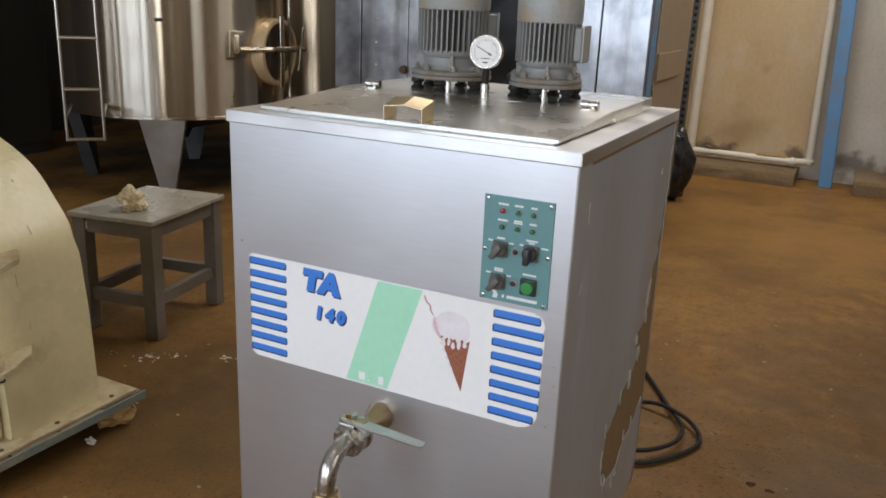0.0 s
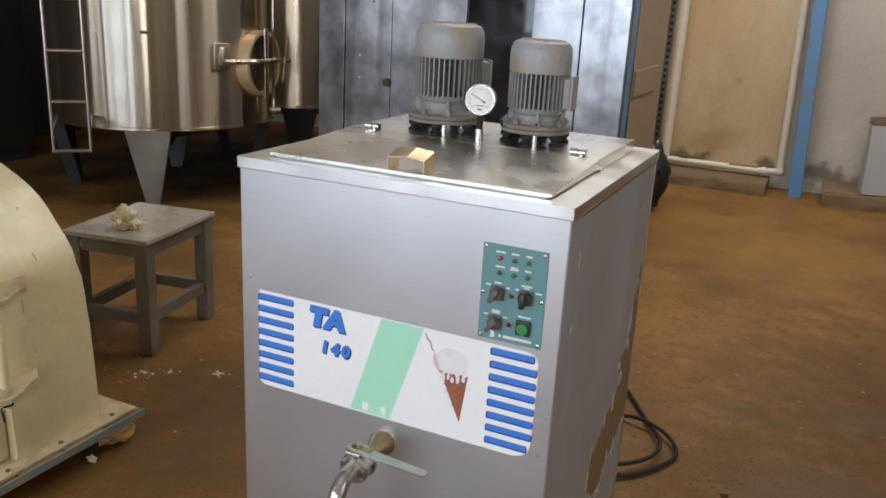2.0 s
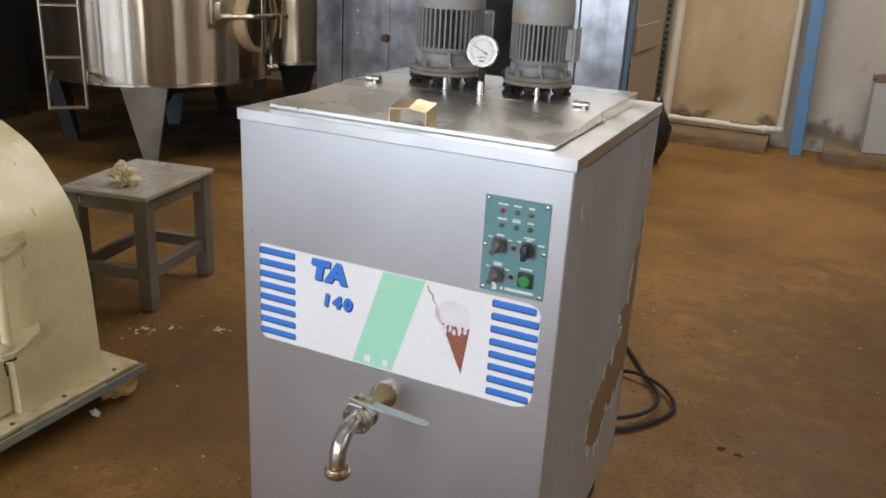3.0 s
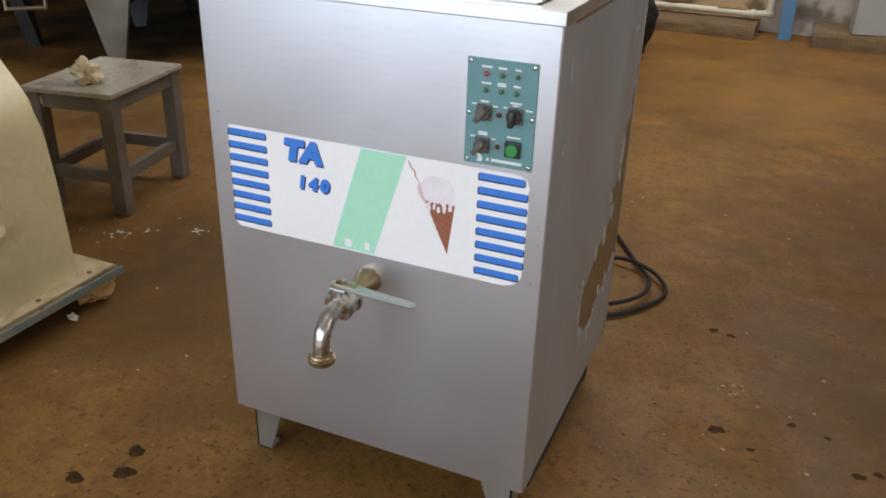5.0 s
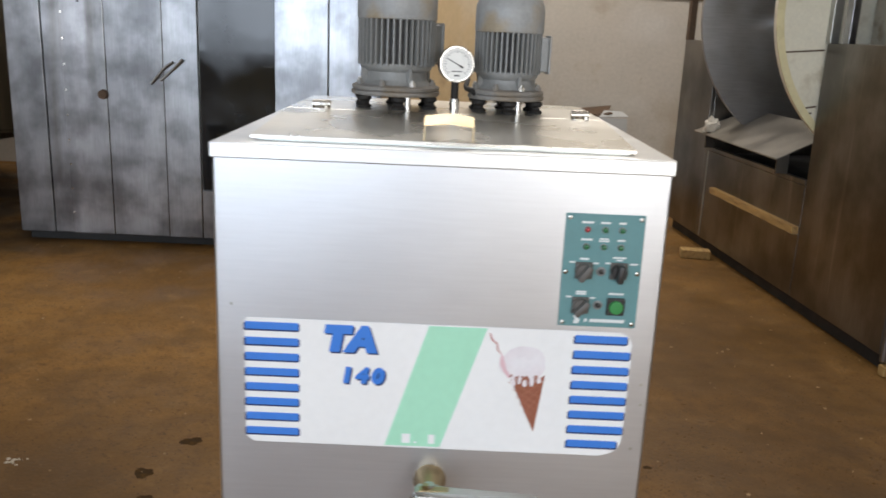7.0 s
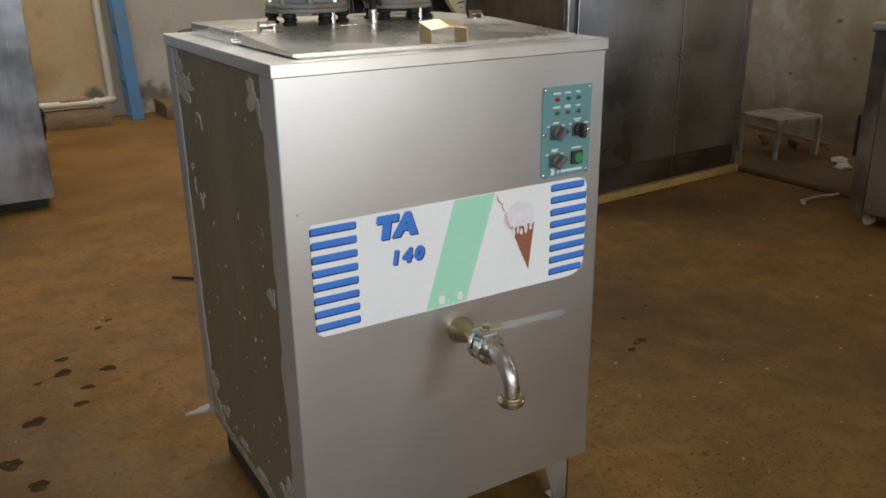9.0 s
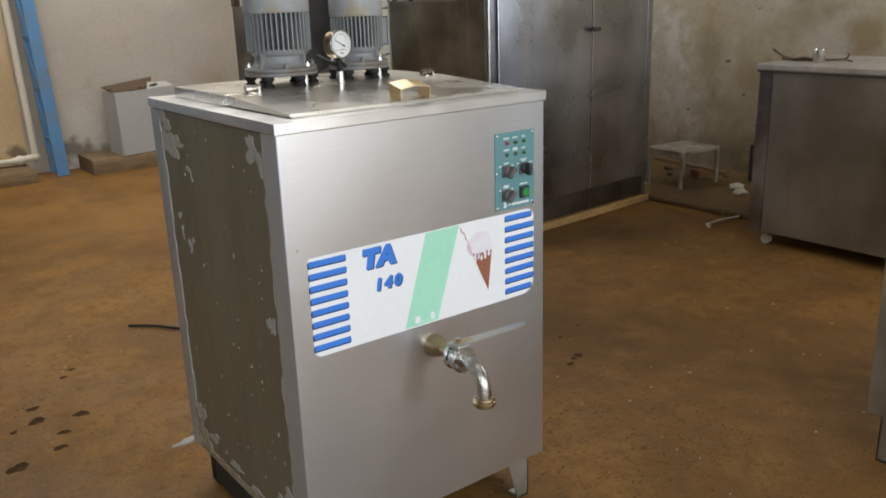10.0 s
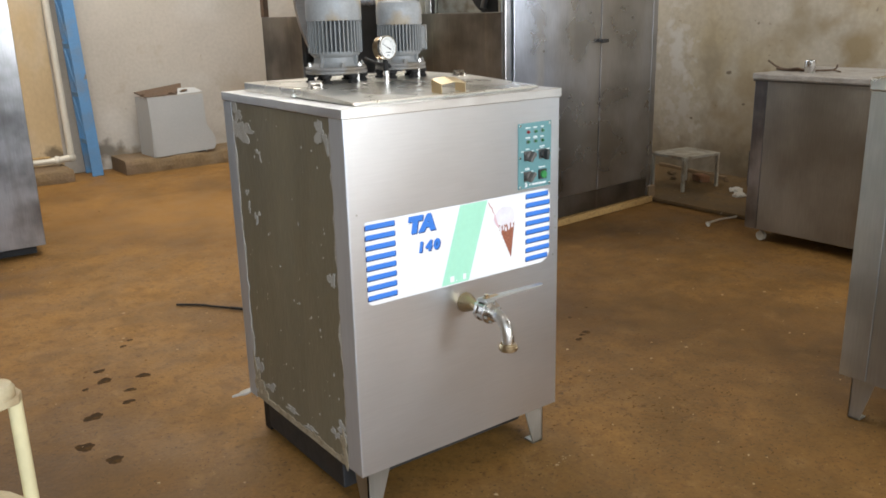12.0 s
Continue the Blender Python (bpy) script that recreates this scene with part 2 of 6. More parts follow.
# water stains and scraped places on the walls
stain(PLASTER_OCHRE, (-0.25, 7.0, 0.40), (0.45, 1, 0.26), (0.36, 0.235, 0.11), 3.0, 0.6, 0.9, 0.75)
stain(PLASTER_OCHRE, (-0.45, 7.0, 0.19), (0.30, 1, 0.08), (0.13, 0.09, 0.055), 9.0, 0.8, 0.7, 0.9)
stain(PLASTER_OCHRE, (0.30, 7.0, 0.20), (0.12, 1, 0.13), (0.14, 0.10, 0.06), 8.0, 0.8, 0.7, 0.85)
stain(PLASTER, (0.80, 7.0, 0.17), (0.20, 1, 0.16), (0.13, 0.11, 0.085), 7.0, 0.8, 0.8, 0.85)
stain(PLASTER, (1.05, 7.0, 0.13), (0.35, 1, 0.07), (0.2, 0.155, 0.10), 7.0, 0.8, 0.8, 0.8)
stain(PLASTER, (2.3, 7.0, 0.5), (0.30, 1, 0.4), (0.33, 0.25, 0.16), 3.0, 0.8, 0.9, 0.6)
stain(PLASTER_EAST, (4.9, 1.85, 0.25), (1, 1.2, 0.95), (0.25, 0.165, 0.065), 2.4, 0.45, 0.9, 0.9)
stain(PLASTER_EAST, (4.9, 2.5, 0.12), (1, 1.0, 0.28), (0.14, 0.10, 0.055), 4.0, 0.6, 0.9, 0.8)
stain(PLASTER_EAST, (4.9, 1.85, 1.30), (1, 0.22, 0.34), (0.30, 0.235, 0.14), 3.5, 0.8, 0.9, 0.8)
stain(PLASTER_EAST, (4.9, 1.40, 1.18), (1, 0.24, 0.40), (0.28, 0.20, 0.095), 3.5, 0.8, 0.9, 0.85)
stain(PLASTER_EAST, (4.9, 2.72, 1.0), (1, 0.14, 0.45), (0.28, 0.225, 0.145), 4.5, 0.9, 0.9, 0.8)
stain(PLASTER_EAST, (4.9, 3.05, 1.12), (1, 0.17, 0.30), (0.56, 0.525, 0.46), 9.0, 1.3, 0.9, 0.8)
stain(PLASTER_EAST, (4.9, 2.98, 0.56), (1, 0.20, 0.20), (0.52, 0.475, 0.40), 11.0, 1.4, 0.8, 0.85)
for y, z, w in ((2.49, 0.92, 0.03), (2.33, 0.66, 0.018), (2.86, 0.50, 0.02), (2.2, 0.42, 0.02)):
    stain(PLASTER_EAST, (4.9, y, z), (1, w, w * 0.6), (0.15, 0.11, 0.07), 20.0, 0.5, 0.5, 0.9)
CONCRETE = material("dirty_concrete", (0.18, 0.118, 0.056), 0.9, 0.0, 0.32, 6, 50, 0.5, second=(0.16, 0.11, 0.07), second_scale=3)
CEILING = material("pale_roof_sheet", (0.33, 0.315, 0.285), 0.7, 0.0, 0.1, 2, 30, 0.1)
# the darkness of the west end is put into this plaster's colour
DARK_WALL = material("shaded_plaster", (0.055, 0.05, 0.045), 0.85, 0.0, 0.2, 2, 30, 0.2)
BLUE_PAINT = material("worn_blue_paint", (0.095, 0.24, 0.44), 0.5, 0.0, 0.14, 8, 70, 0.1, second=(0.15, 0.19, 0.23), second_scale=4, second_at=(0.48, 0.7), specks=[((0.2, 0.16, 0.11), 9.0, 0.64, 0.74)])
CREAM_PIPE = material("cream_pipe", (0.7, 0.64, 0.52), 0.45, 0.0, 0.08, 9, 60, 0.05)
CREAM_PAINT = material("cream_enamel", (0.70, 0.615, 0.36), 0.32, 0.0, 0.06, 5, 45, 0.06, second=(0.48, 0.41, 0.23), second_scale=2.5, second_at=(0.55, 0.75))
CREAM_SOILED = material("soiled_cream_enamel", (0.52, 0.43, 0.26), 0.6, 0.0, 0.15, 12, 70, 0.15, second=(0.35, 0.25, 0.13), second_scale=9, second_at=(0.5, 0.7))
PLATE_CREAM = material("stained_white_enamel", (0.74, 0.69, 0.55), 0.5, 0.0, 0.08, 8, 60, 0.06, second=(0.5, 0.42, 0.28), second_scale=5, second_at=(0.56, 0.74))
WOOD = material("raw_timber", (0.22, 0.145, 0.075), 0.75, 0.0, 0.2, 5, 70, 0.25, (1, 8, 8), island=0.15)
WOOD_YELLOW = material("yellowed_timber", (0.42, 0.26, 0.09), 0.75, 0.0, 0.2, 5, 70, 0.25, (8, 1, 8), second=(0.25, 0.14, 0.05), second_scale=6, second_at=(0.5, 0.7))
WOOD_PALLET = material("grey_pallet_timber", (0.27, 0.21, 0.12), 0.85, 0.0, 0.2, 6, 60, 0.3, (6, 1, 6), second=(0.2, 0.15, 0.09), second_scale=5)
GREY_PAINT = material("grey_painted_wood", (0.15, 0.127, 0.098), 0.5, 0.0, 0.15, 6, 60, 0.12, second=(0.2, 0.18, 0.16), second_scale=4, second_at=(0.5, 0.7))
STOOL_TOP = material("scuffed_grey_top", (0.36, 0.33, 0.27), 0.27, 0.0, 0.15, 7, 60, 0.08, second=(0.42, 0.38, 0.3), second_scale=5, second_at=(0.5, 0.7))
MOTOR_GREY = material("cast_grey_paint", (0.225, 0.225, 0.215), 0.45, 0.0, 0.16, 20, 140, 0.08)
MOTOR_DUST = material("dusty_grey_paint", (0.30, 0.302, 0.295), 0.45, 0.0, 0.14, 14, 120, 0.06, second=(0.31, 0.255, 0.18), second_scale=11, second_at=(0.52, 0.68))
COWL_RUST = material("tan_cowl_dust", (0.33, 0.255, 0.165), 0.8, 0.0, 0.2, 30, 140, 0.2, second=(0.25, 0.17, 0.1), second_scale=20)
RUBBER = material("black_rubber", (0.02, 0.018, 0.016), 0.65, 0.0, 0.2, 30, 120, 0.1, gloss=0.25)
BLACK_PLASTIC = material("black_plastic", (0.03, 0.028, 0.026), 0.4, 0.0, 0.1, 30, 120, 0.05)
KNOB_PLASTIC = material("dusty_knob_plastic", (0.11, 0.1, 0.088), 0.5, 0.0, 0.2, 60, 200, 0.1)
TEAL = material("teal_panel_paint", (0.12, 0.265, 0.27), 0.5, 0.0, 0.05, 20, 120, 0.03)
GLUE_PALE = material("pale_dried_glue", (0.38, 0.36, 0.32), 0.6, 0.0, 0.14, 30, 140, 0.2, second=(0.32, 0.3, 0.26), second_scale=25)
TAN_GLUE = material("tan_fibrous_glue", (0.34, 0.28, 0.19), 0.75, 0.0, 0.25, 25, 150, 0.4, second=(0.22, 0.17, 0.1), second_scale=30)
OLIVE = material("olive_glue_residue", (0.16, 0.135, 0.085), 0.5, 0.0, 0.09, 9, 80, 0.15, second=(0.20, 0.17, 0.11), second_scale=3, second_at=(0.45, 0.7), stretch=(1, 1, 0.3))
FILM = material("grey_peeling_film", (0.42, 0.425, 0.43), 0.42, 0.45, 0.08, 6, 60, 0.05, (1, 1, 0.15))
BOARD = material("brown_backing", (0.20, 0.125, 0.05), 0.75, 0.0, 0.15, 20, 90, 0.15)
RESIDUE = material("whitish_residue", (0.40, 0.37, 0.32), 0.65, 0.0, 0.16, 40, 160, 0.3)
DECAL_WHITE = material("decal_white", (0.86, 0.855, 0.84), 0.38, 0.0, 0.03, 4, 60, 0.02)
DECAL_BLUE = material("decal_blue", (0.045, 0.205, 0.66), 0.4, 0.0, 0.05, 10, 90, 0.0)
DECAL_NAVY = material("decal_navy", (0.012, 0.022, 0.10), 0.4, 0.0, 0.05, 10, 90, 0.0)
DECAL_GREEN = material("decal_mint", (0.40, 0.76, 0.55), 0.4, 0.0, 0.04, 6, 60, 0.0)
DECAL_SCOOP = material("decal_pale_pink", (0.79, 0.735, 0.755), 0.4, 0.0, 0.04, 40, 120, 0.0, second=(0.82, 0.80, 0.81), second_scale=18)
DECAL_PINK = material("decal_pink", (0.74, 0.5, 0.53), 0.4, 0.0, 0.08, 40, 120, 0.0)
DECAL_CONE = material("decal_brown", (0.30, 0.10, 0.055), 0.45, 0.0, 0.1, 60, 160, 0.0)
DECAL_CONE_LIGHT = material("decal_light_brown", (0.42, 0.17, 0.1), 0.45, 0.0, 0.1, 60, 160, 0.0)
WHITE_INK = material("white_ink", (0.72, 0.74, 0.72), 0.5, 0.0, 0.05, 30, 90, 0.0)
LAMP_RED = material("red_lens", (0.32, 0.02, 0.025), 0.25, 0.0, 0.05, 60, 200, 0.0)
LAMP_GREEN = material("green_lens", (0.02, 0.14, 0.045), 0.25, 0.0, 0.05, 60, 200, 0.0)
BUTTON_GREEN = material("green_button_plastic", (0.035, 0.24, 0.06), 0.4, 0.0, 0.06, 60, 200, 0.0)
DIAL_WHITE = material("dial_white", (0.75, 0.74, 0.7), 0.35, 0.0, 0.03, 20, 90, 0.0)
GREY_BOX = material("pale_grey_paint", (0.42, 0.42, 0.4), 0.5, 0.0, 0.06, 4, 50, 0.05)
RUST = material("rusty_metal", (0.12, 0.075, 0.045), 0.8, 0.2, 0.3, 12, 80, 0.3)
WHITE_METAL = material("chipped_white_paint", (0.42, 0.385, 0.31), 0.5, 0.0, 0.16, 10, 80, 0.08, second=(0.22, 0.17, 0.11), second_scale=9, second_at=(0.48, 0.68))
PAPER = material("crumpled_cream_paper", (0.78, 0.68, 0.46), 0.8, 0.0, 0.12, 15, 80, 0.2)
RAG = material("white_rag", (0.6, 0.55, 0.46), 0.85, 0.0, 0.15, 15, 80, 0.2)
BAG = material("black_bag_plastic", (0.015, 0.015, 0.016), 0.3, 0.0, 0.1, 12, 60, 0.2)
OIL = material("dark_oil_spot", (0.045, 0.024, 0.008), 0.9, 0.0, 0.3, 40, 120, 0.1, gloss=0.15, second=(0.075, 0.039, 0.011), second_scale=26, second_at=(0.48, 0.66))
FLANGE = material("grimy_cast_iron", (0.205, 0.195, 0.18), 0.6, 0.0, 0.2, 20, 120, 0.15, second=(0.19, 0.155, 0.115), second_scale=14, second_at=(0.45, 0.65))
DIRT = material("trodden_dirt", (0.10, 0.05, 0.0125), 0.9, 0.0, 0.25, 30, 90, 0.1, gloss=0.2)
DUST = material("pale_dust", (0.37, 0.25, 0.13), 0.9, 0.0, 0.2, 30, 120, 0.2)
CARDBOARD = material("brown_board", (0.32, 0.24, 0.15), 0.7, 0.0, 0.1, 8, 50, 0.1)
# near-black, for shade put into gaps and undersides, and for a dark badge
BLACK_SHADE = material("black_and_shade", (0.02, 0.019, 0.018), 0.6, 0.0, 0.3, 6, 50, 0.1)
DARK_GLASS = material("dark_glass", (0.012, 0.013, 0.014), 0.08, 0.0, 0.1, 4, 40, 0.0)
GREY_DISC = steel("disc_steel", (0.42, 0.44, 0.48), 0.4, "x", 0.14, 0.04, (0.32, 0.33, 0.36), spread=0.0, cloud=(3.0, 0.15))


# ---- mesh tools ----
def box(bm, x0, y0, z0, x1, y1, z1, bevel=0.0, seg=2):
    vs = bmesh.ops.create_cube(bm, size=1.0)["verts"]
    for v in vs:
        v.co = Vector((x0 + (v.co.x + 0.5) * (x1 - x0), y0 + (v.co.y + 0.5) * (y1 - y0), z0 + (v.co.z + 0.5) * (z1 - z0)))
    if bevel:
        es = list({e for v in vs for e in v.link_edges})
        bmesh.ops.bevel(bm, geom=es, offset=bevel, segments=seg, affect="EDGES", profile=0.5)
    return bm


def rod(bm, p0, p1, r0, r1=None, n=16):
    p0, p1 = Vector(p0), Vector(p1)
    d = p1 - p0
    m = Matrix.Translation((p0 + p1) / 2) @ d.to_track_quat("Z", "Y").to_matrix().to_4x4()
    bmesh.ops.create_cone(bm, cap_ends=True, segments=n, radius1=r0, radius2=r0 if r1 is None else r1, depth=d.length, matrix=m)
    return bm


def lathe(bm, profile, n=32, m=None):
    """Turned form: profile of (radius, height) about z."""
    m = m or Matrix()
    rings = []
    for r, z in profile:
        rings.append([bm.verts.new(m @ Vector((r * math.cos(a), r * math.sin(a), z))) for a in (2 * math.pi * i / n for i in range(n))])
    for a, b in zip(rings, rings[1:]):
        for i in range(n):
            bm.faces.new((a[i], a[(i + 1) % n], b[(i + 1) % n], b[i]))
    bm.faces.new(rings[0][::-1])
    bm.faces.new(rings[-1])
    return bm


def sweep(bm, pts, r, n=10):
    """Round tube along a smooth line through pts."""
    pts = [Vector(p) for p in pts]
    fine = []
    for i in range(len(pts) - 1):
        a, b, c, d = pts[max(i - 1, 0)], pts[i], pts[i + 1], pts[min(i + 2, len(pts) - 1)]
        for k in range(6):
            t = k / 6
            fine.append(0.5 * (2 * b + (c - a) * t + (2 * a - 5 * b + 4 * c - d) * t * t + (3 * b - 3 * c + d - a) * t ** 3))
    fine.append(pts[-1])
    rings, up = [], None
    for i, p in enumerate(fine):
        d = (fine[min(i + 1, len(fine) - 1)] - fine[max(i - 1, 0)]).normalized()
        side = d.cross(up) if up else d.orthogonal()
        side = side.normalized() if side.length > 1e-6 else d.orthogonal().normalized()
        up = side.cross(d).normalized()
        rings.append([bm.verts.new(p + r * (math.cos(t) * side + math.sin(t) * up)) for t in (2 * math.pi * k / n for k in range(n))])
    for a, b in zip(rings, rings[1:]):
        for i in range(n):
            bm.faces.new((a[i], a[(i + 1) % n], b[(i + 1) % n], b[i]))
    bm.faces.new(rings[0][::-1])
    bm.faces.new(rings[-1])
    return bm


def prism(bm, poly, axis, lo, hi):
    """Flat outline (two of the coordinates, in order) drawn out along axis from lo to hi."""
    def at(p, h):
        return {"x": (h, p[0], p[1]), "y": (p[0], h, p[1]), "z": (p[0], p[1], h)}[axis]
    a = [bm.verts.new(at(p, lo)) for p in poly]
    b = [bm.verts.new(at(p, hi)) for p in poly]
    n = len(poly)
    bm.faces.new(a)
    bm.faces.new(b[::-1])
    for i in range(n):
        bm.faces.new((a[i], b[i], b[(i + 1) % n], a[(i + 1) % n]))
    return bm


def blob(rng, cx, cy, rx, ry, n=18, rough=0.25):
    """Uneven closed outline."""
    ph = [rng.uniform(0, 6.28) for _ in range(4)]
    out = []
    for i in range(n):
        a = 2 * math.pi * i / n
        k = 1 + rough * (0.5 * math.sin(2 * a + ph[0]) + 0.35 * math.sin(3 * a + ph[1]) + 0.3 * math.sin(5 * a + ph[2])) + rng.uniform(-0.5, 0.5) * rough * 0.5
        out.append((cx + rx * k * math.cos(a), cy + ry * k * math.sin(a)))
    return out


def part(name, bm, mat, parent=None, label="", smooth=False):
    bmesh.ops.recalc_face_normals(bm, faces=bm.faces)
    me = bpy.data.meshes.new(name)
    bm.to_mesh(me)
    bm.free()
    me.materials.append(mat)
    if smooth:
        me.polygons.foreach_set("use_smooth", [True] * len(me.polygons))
        me.set_sharp_from_angle(angle=radians(35))
    ob = new(name, me)
    ob.parent = parent
    return tagged(ob, label)


def thing(name, label, category, x=0, y=0, z=0, turn=0, group="", kind=""):
    ob = new(name)
    ob.empty_display_size = 0.1
    ob.matrix_world = pose(x, y, z, 0, 0, turn)
    return tagged(ob, label, category, group, kind)


def B():
    return bmesh.new()


def lettering(name, words, size, mat, parent, x, z, y, depth=0.0006, shear=0.0, bold=0.0, spacing=1.0, wide=0.1):
    """Words on a face that looks towards -y; x, z: their lower left corner; wide: the length of the line."""
    cu = bpy.data.curves.new(name, "FONT")
    cu.body, cu.size, cu.shear, cu.offset, cu.extrude, cu.space_character = words, size, shear, bold, depth, spacing
    tmp = bpy.data.objects.new(name, cu)
    scene.collection.objects.link(tmp)
    me = bpy.data.meshes.new_from_object(tmp.evaluated_get(bpy.context.evaluated_depsgraph_get()))
    bpy.data.objects.remove(tmp)
    lo, hi = min(v.co.x for v in me.vertices), max(v.co.x for v in me.vertices)
    low = min(v.co.y for v in me.vertices)
    me.transform(pose(x, y, z, 90, 0, 0) @ Matrix.Diagonal((wide / (hi - lo), 1, 1, 1)) @ Matrix.Translation((-lo, -low, 0)))
    me.materials.clear()
    me.materials.append(mat)
    ob = new(name, me)
    ob.parent = parent
    return ob


# ---- the hall ----
WEST, EAST, SOUTH, NORTH, HIGH = -6.6, 4.9, -7.0, 7.0, 5.6


def structure(name, bm, mat, label, category="", parent=None):
    ob = part(name, bm, mat, parent, label)
    return tagged(ob, label, category or name.split("_")[0], kind="structure")


def slab_wall(bm, axis, at, thick, lo, hi, holes):
    """Wall with rectangular openings (from, to, sill, head) that go through it."""
    cuts = sorted(holes)
    x = lo
    for a, b, s, h in cuts:
        spans = [(x, a, 0, HIGH), (a, b, 0, s), (a, b, h, HIGH)]
        for p, q, u, v in spans:
            if q - p > 1e-4 and v - u > 1e-4:
                box(bm, p, at, u, q, at + thick, v) if axis == "y" else box(bm, at, p, u, at + thick, q, v)
        x = b
    box(bm, x, at, 0, hi, at + thick, HIGH) if axis == "y" else box(bm, at, x, 0, at + thick, hi, HIGH)
    return bm


bm = B()
bmesh.ops.create_grid(bm, x_segments=90, y_segments=90, size=1.0)
for v in bm.verts:
    v.co = Vector(((WEST - 0.2) + (v.co.x + 1) / 2 * (EAST - WEST + 0.4), (SOUTH - 0.2) + (v.co.y + 1) / 2 * (NORTH - SOUTH + 0.4), 0))
    v.co.z = -0.003 + 0.003 * noise.noise((v.co.x * 1.3, v.co.y * 1.3, 0))
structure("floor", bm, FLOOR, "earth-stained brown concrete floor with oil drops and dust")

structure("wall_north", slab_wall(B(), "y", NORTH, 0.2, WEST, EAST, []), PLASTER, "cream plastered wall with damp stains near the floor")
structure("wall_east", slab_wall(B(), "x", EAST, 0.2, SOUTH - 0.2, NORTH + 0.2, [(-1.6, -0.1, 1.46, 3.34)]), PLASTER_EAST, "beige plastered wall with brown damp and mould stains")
structure("wall_west", slab_wall(B(), "x", WEST - 0.2, 0.2, SOUTH - 0.2, NORTH + 0.2, [(-5.4, -3.8, 1.02, 3.58)]), DARK_WALL, "wall behind the tanks, deep shade in its colour")
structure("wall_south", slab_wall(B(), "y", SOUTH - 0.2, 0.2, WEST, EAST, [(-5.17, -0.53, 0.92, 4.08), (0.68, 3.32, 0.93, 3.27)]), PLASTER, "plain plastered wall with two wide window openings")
bm = B()
for x0, y0, x1, y1 in ((WEST - 0.2, 5.35, EAST + 0.2, NORTH + 0.2), (WEST - 0.2, -0.95, EAST + 0.2, 3.85), (WEST - 0.2, SOUTH - 0.2, EAST + 0.2, -2.05),
                       (WEST - 0.2, 3.85, -2.75, 5.35), (3.55, 3.85, EAST + 0.2, 5.35), (WEST - 0.2, -2.05, -1.45, -0.95), (2.65, -2.05, EAST + 0.2, -0.95)):
    box(bm, x0, y0, HIGH, x1, y1, HIGH + 0.12)
structure("ceiling", bm, CEILING, "pale sheet roof with two roof lights")
for x0, y0, x1, y1 in ((-2.75, 3.85, 3.55, 5.35), (-1.45, -2.05, 2.65, -0.95)):
    bm = B()
    box(bm, x0, y0, HIGH + 0.03, x1, y1, HIGH + 0.05)
    structure("roof_light", bm, DECAL_WHITE, "white translucent roof sheet", "roof light")

# plinths at the foot of the north wall, worn concrete
def worn_kerb(name, x0, x1, y0, high):
    """Low plinth with a broken, rounded front edge."""
    n, prof = int((x1 - x0) / 0.035), [(0.0, 0.0), (0.0, 0.35), (0.004, 0.7), (0.016, 0.92), (0.04, 1.0), (0.16, 1.0), (NORTH - 0.002 - y0, 1.0), (NORTH - 0.002 - y0, 0.0)]
    bm = B()
    rows = []
    for i in range(n + 1):
        x = x0 + (x1 - x0) * i / n
        chip = max(noise.noise((x * 5.0, y0, 0.3)) - 0.12, 0) * 0.09
        row = []
        for k, (d, h) in enumerate(prof):
            front = k < 6
            d2 = d + (chip * (0.4 + h) + 0.010 * noise.noise((x * 9, h * 2, 1.0)) if front else 0)
            h2 = h * high * (1 - (1.2 * chip if 1 < k < 6 else 0)) + (0.005 * noise.noise((x * 11, d * 9, 2.0)) if 1 < k else 0)
            row.append(bm.verts.new((x, y0 + d2, h2 if h else -0.002)))
        rows.append(row)
    for a, b in zip(rows, rows[1:]):
        for k in range(len(prof) - 1):
            bm.faces.new((a[k], a[k + 1], b[k + 1], b[k]))
    bm.faces.new(rows[0])
    bm.faces.new(rows[-1][::-1])
    return structure(name, bm, CONCRETE, "worn concrete kerb along the wall foot", "kerb")


worn_kerb("kerb_west", -2.4, 0.36, 6.53, 0.11)
worn_kerb("kerb_east", 0.84, 4.7, 6.50, 0.135)
bm = B()
box(bm, 3.68, -1.5, 0, EAST - 0.002, 3.4, 0.03, 0.008)
SLAB = material("dusty_brown_slab", (0.17, 0.105, 0.043), 0.85, 0.0, 0.25, 4, 45, 0.35, second=(0.13, 0.085, 0.04), second_scale=2.5, second_at=(0.4, 0.65), gloss=0.3,
                specks=[((0.1, 0.07, 0.04), 14.0, 0.6, 0.72), ((0.34, 0.26, 0.16), 26.0, 0.68, 0.76)])
structure("pavement", bm, SLAB, "low dusty concrete slab along the wall", "slab")
bm = B()
box(bm, -2.4, NORTH - 0.004, 0.1, 0.385, NORTH + 0.002, 2.745, 0.001)
structure("wall_panel", bm, PLASTER_OCHRE, "ochre water-stained plaster field beside the column", "wall")
# unseen pale fields added high on two walls to brighten reflections
BOUNCE_PALE = material("pale_bounce_plaster", (0.58, 0.54, 0.465), 0.85, 0.0, 0.08, 2.0, 30, 0.12, second=(0.5, 0.45, 0.37), second_scale=0.8)
bm = B()
box(bm, WEST + 0.002, NORTH - 0.006, 2.75, EAST - 0.002, NORTH + 0.002, HIGH - 0.02, 0.001)
structure("upper_wall", bm, BOUNCE_PALE, "unseen pale wall field added to bounce light", "wall")
bm = B()
box(bm, WEST - 0.002, SOUTH + 0.002, 3.7, WEST + 0.006, NORTH - 0.008, HIGH - 0.02, 0.001)
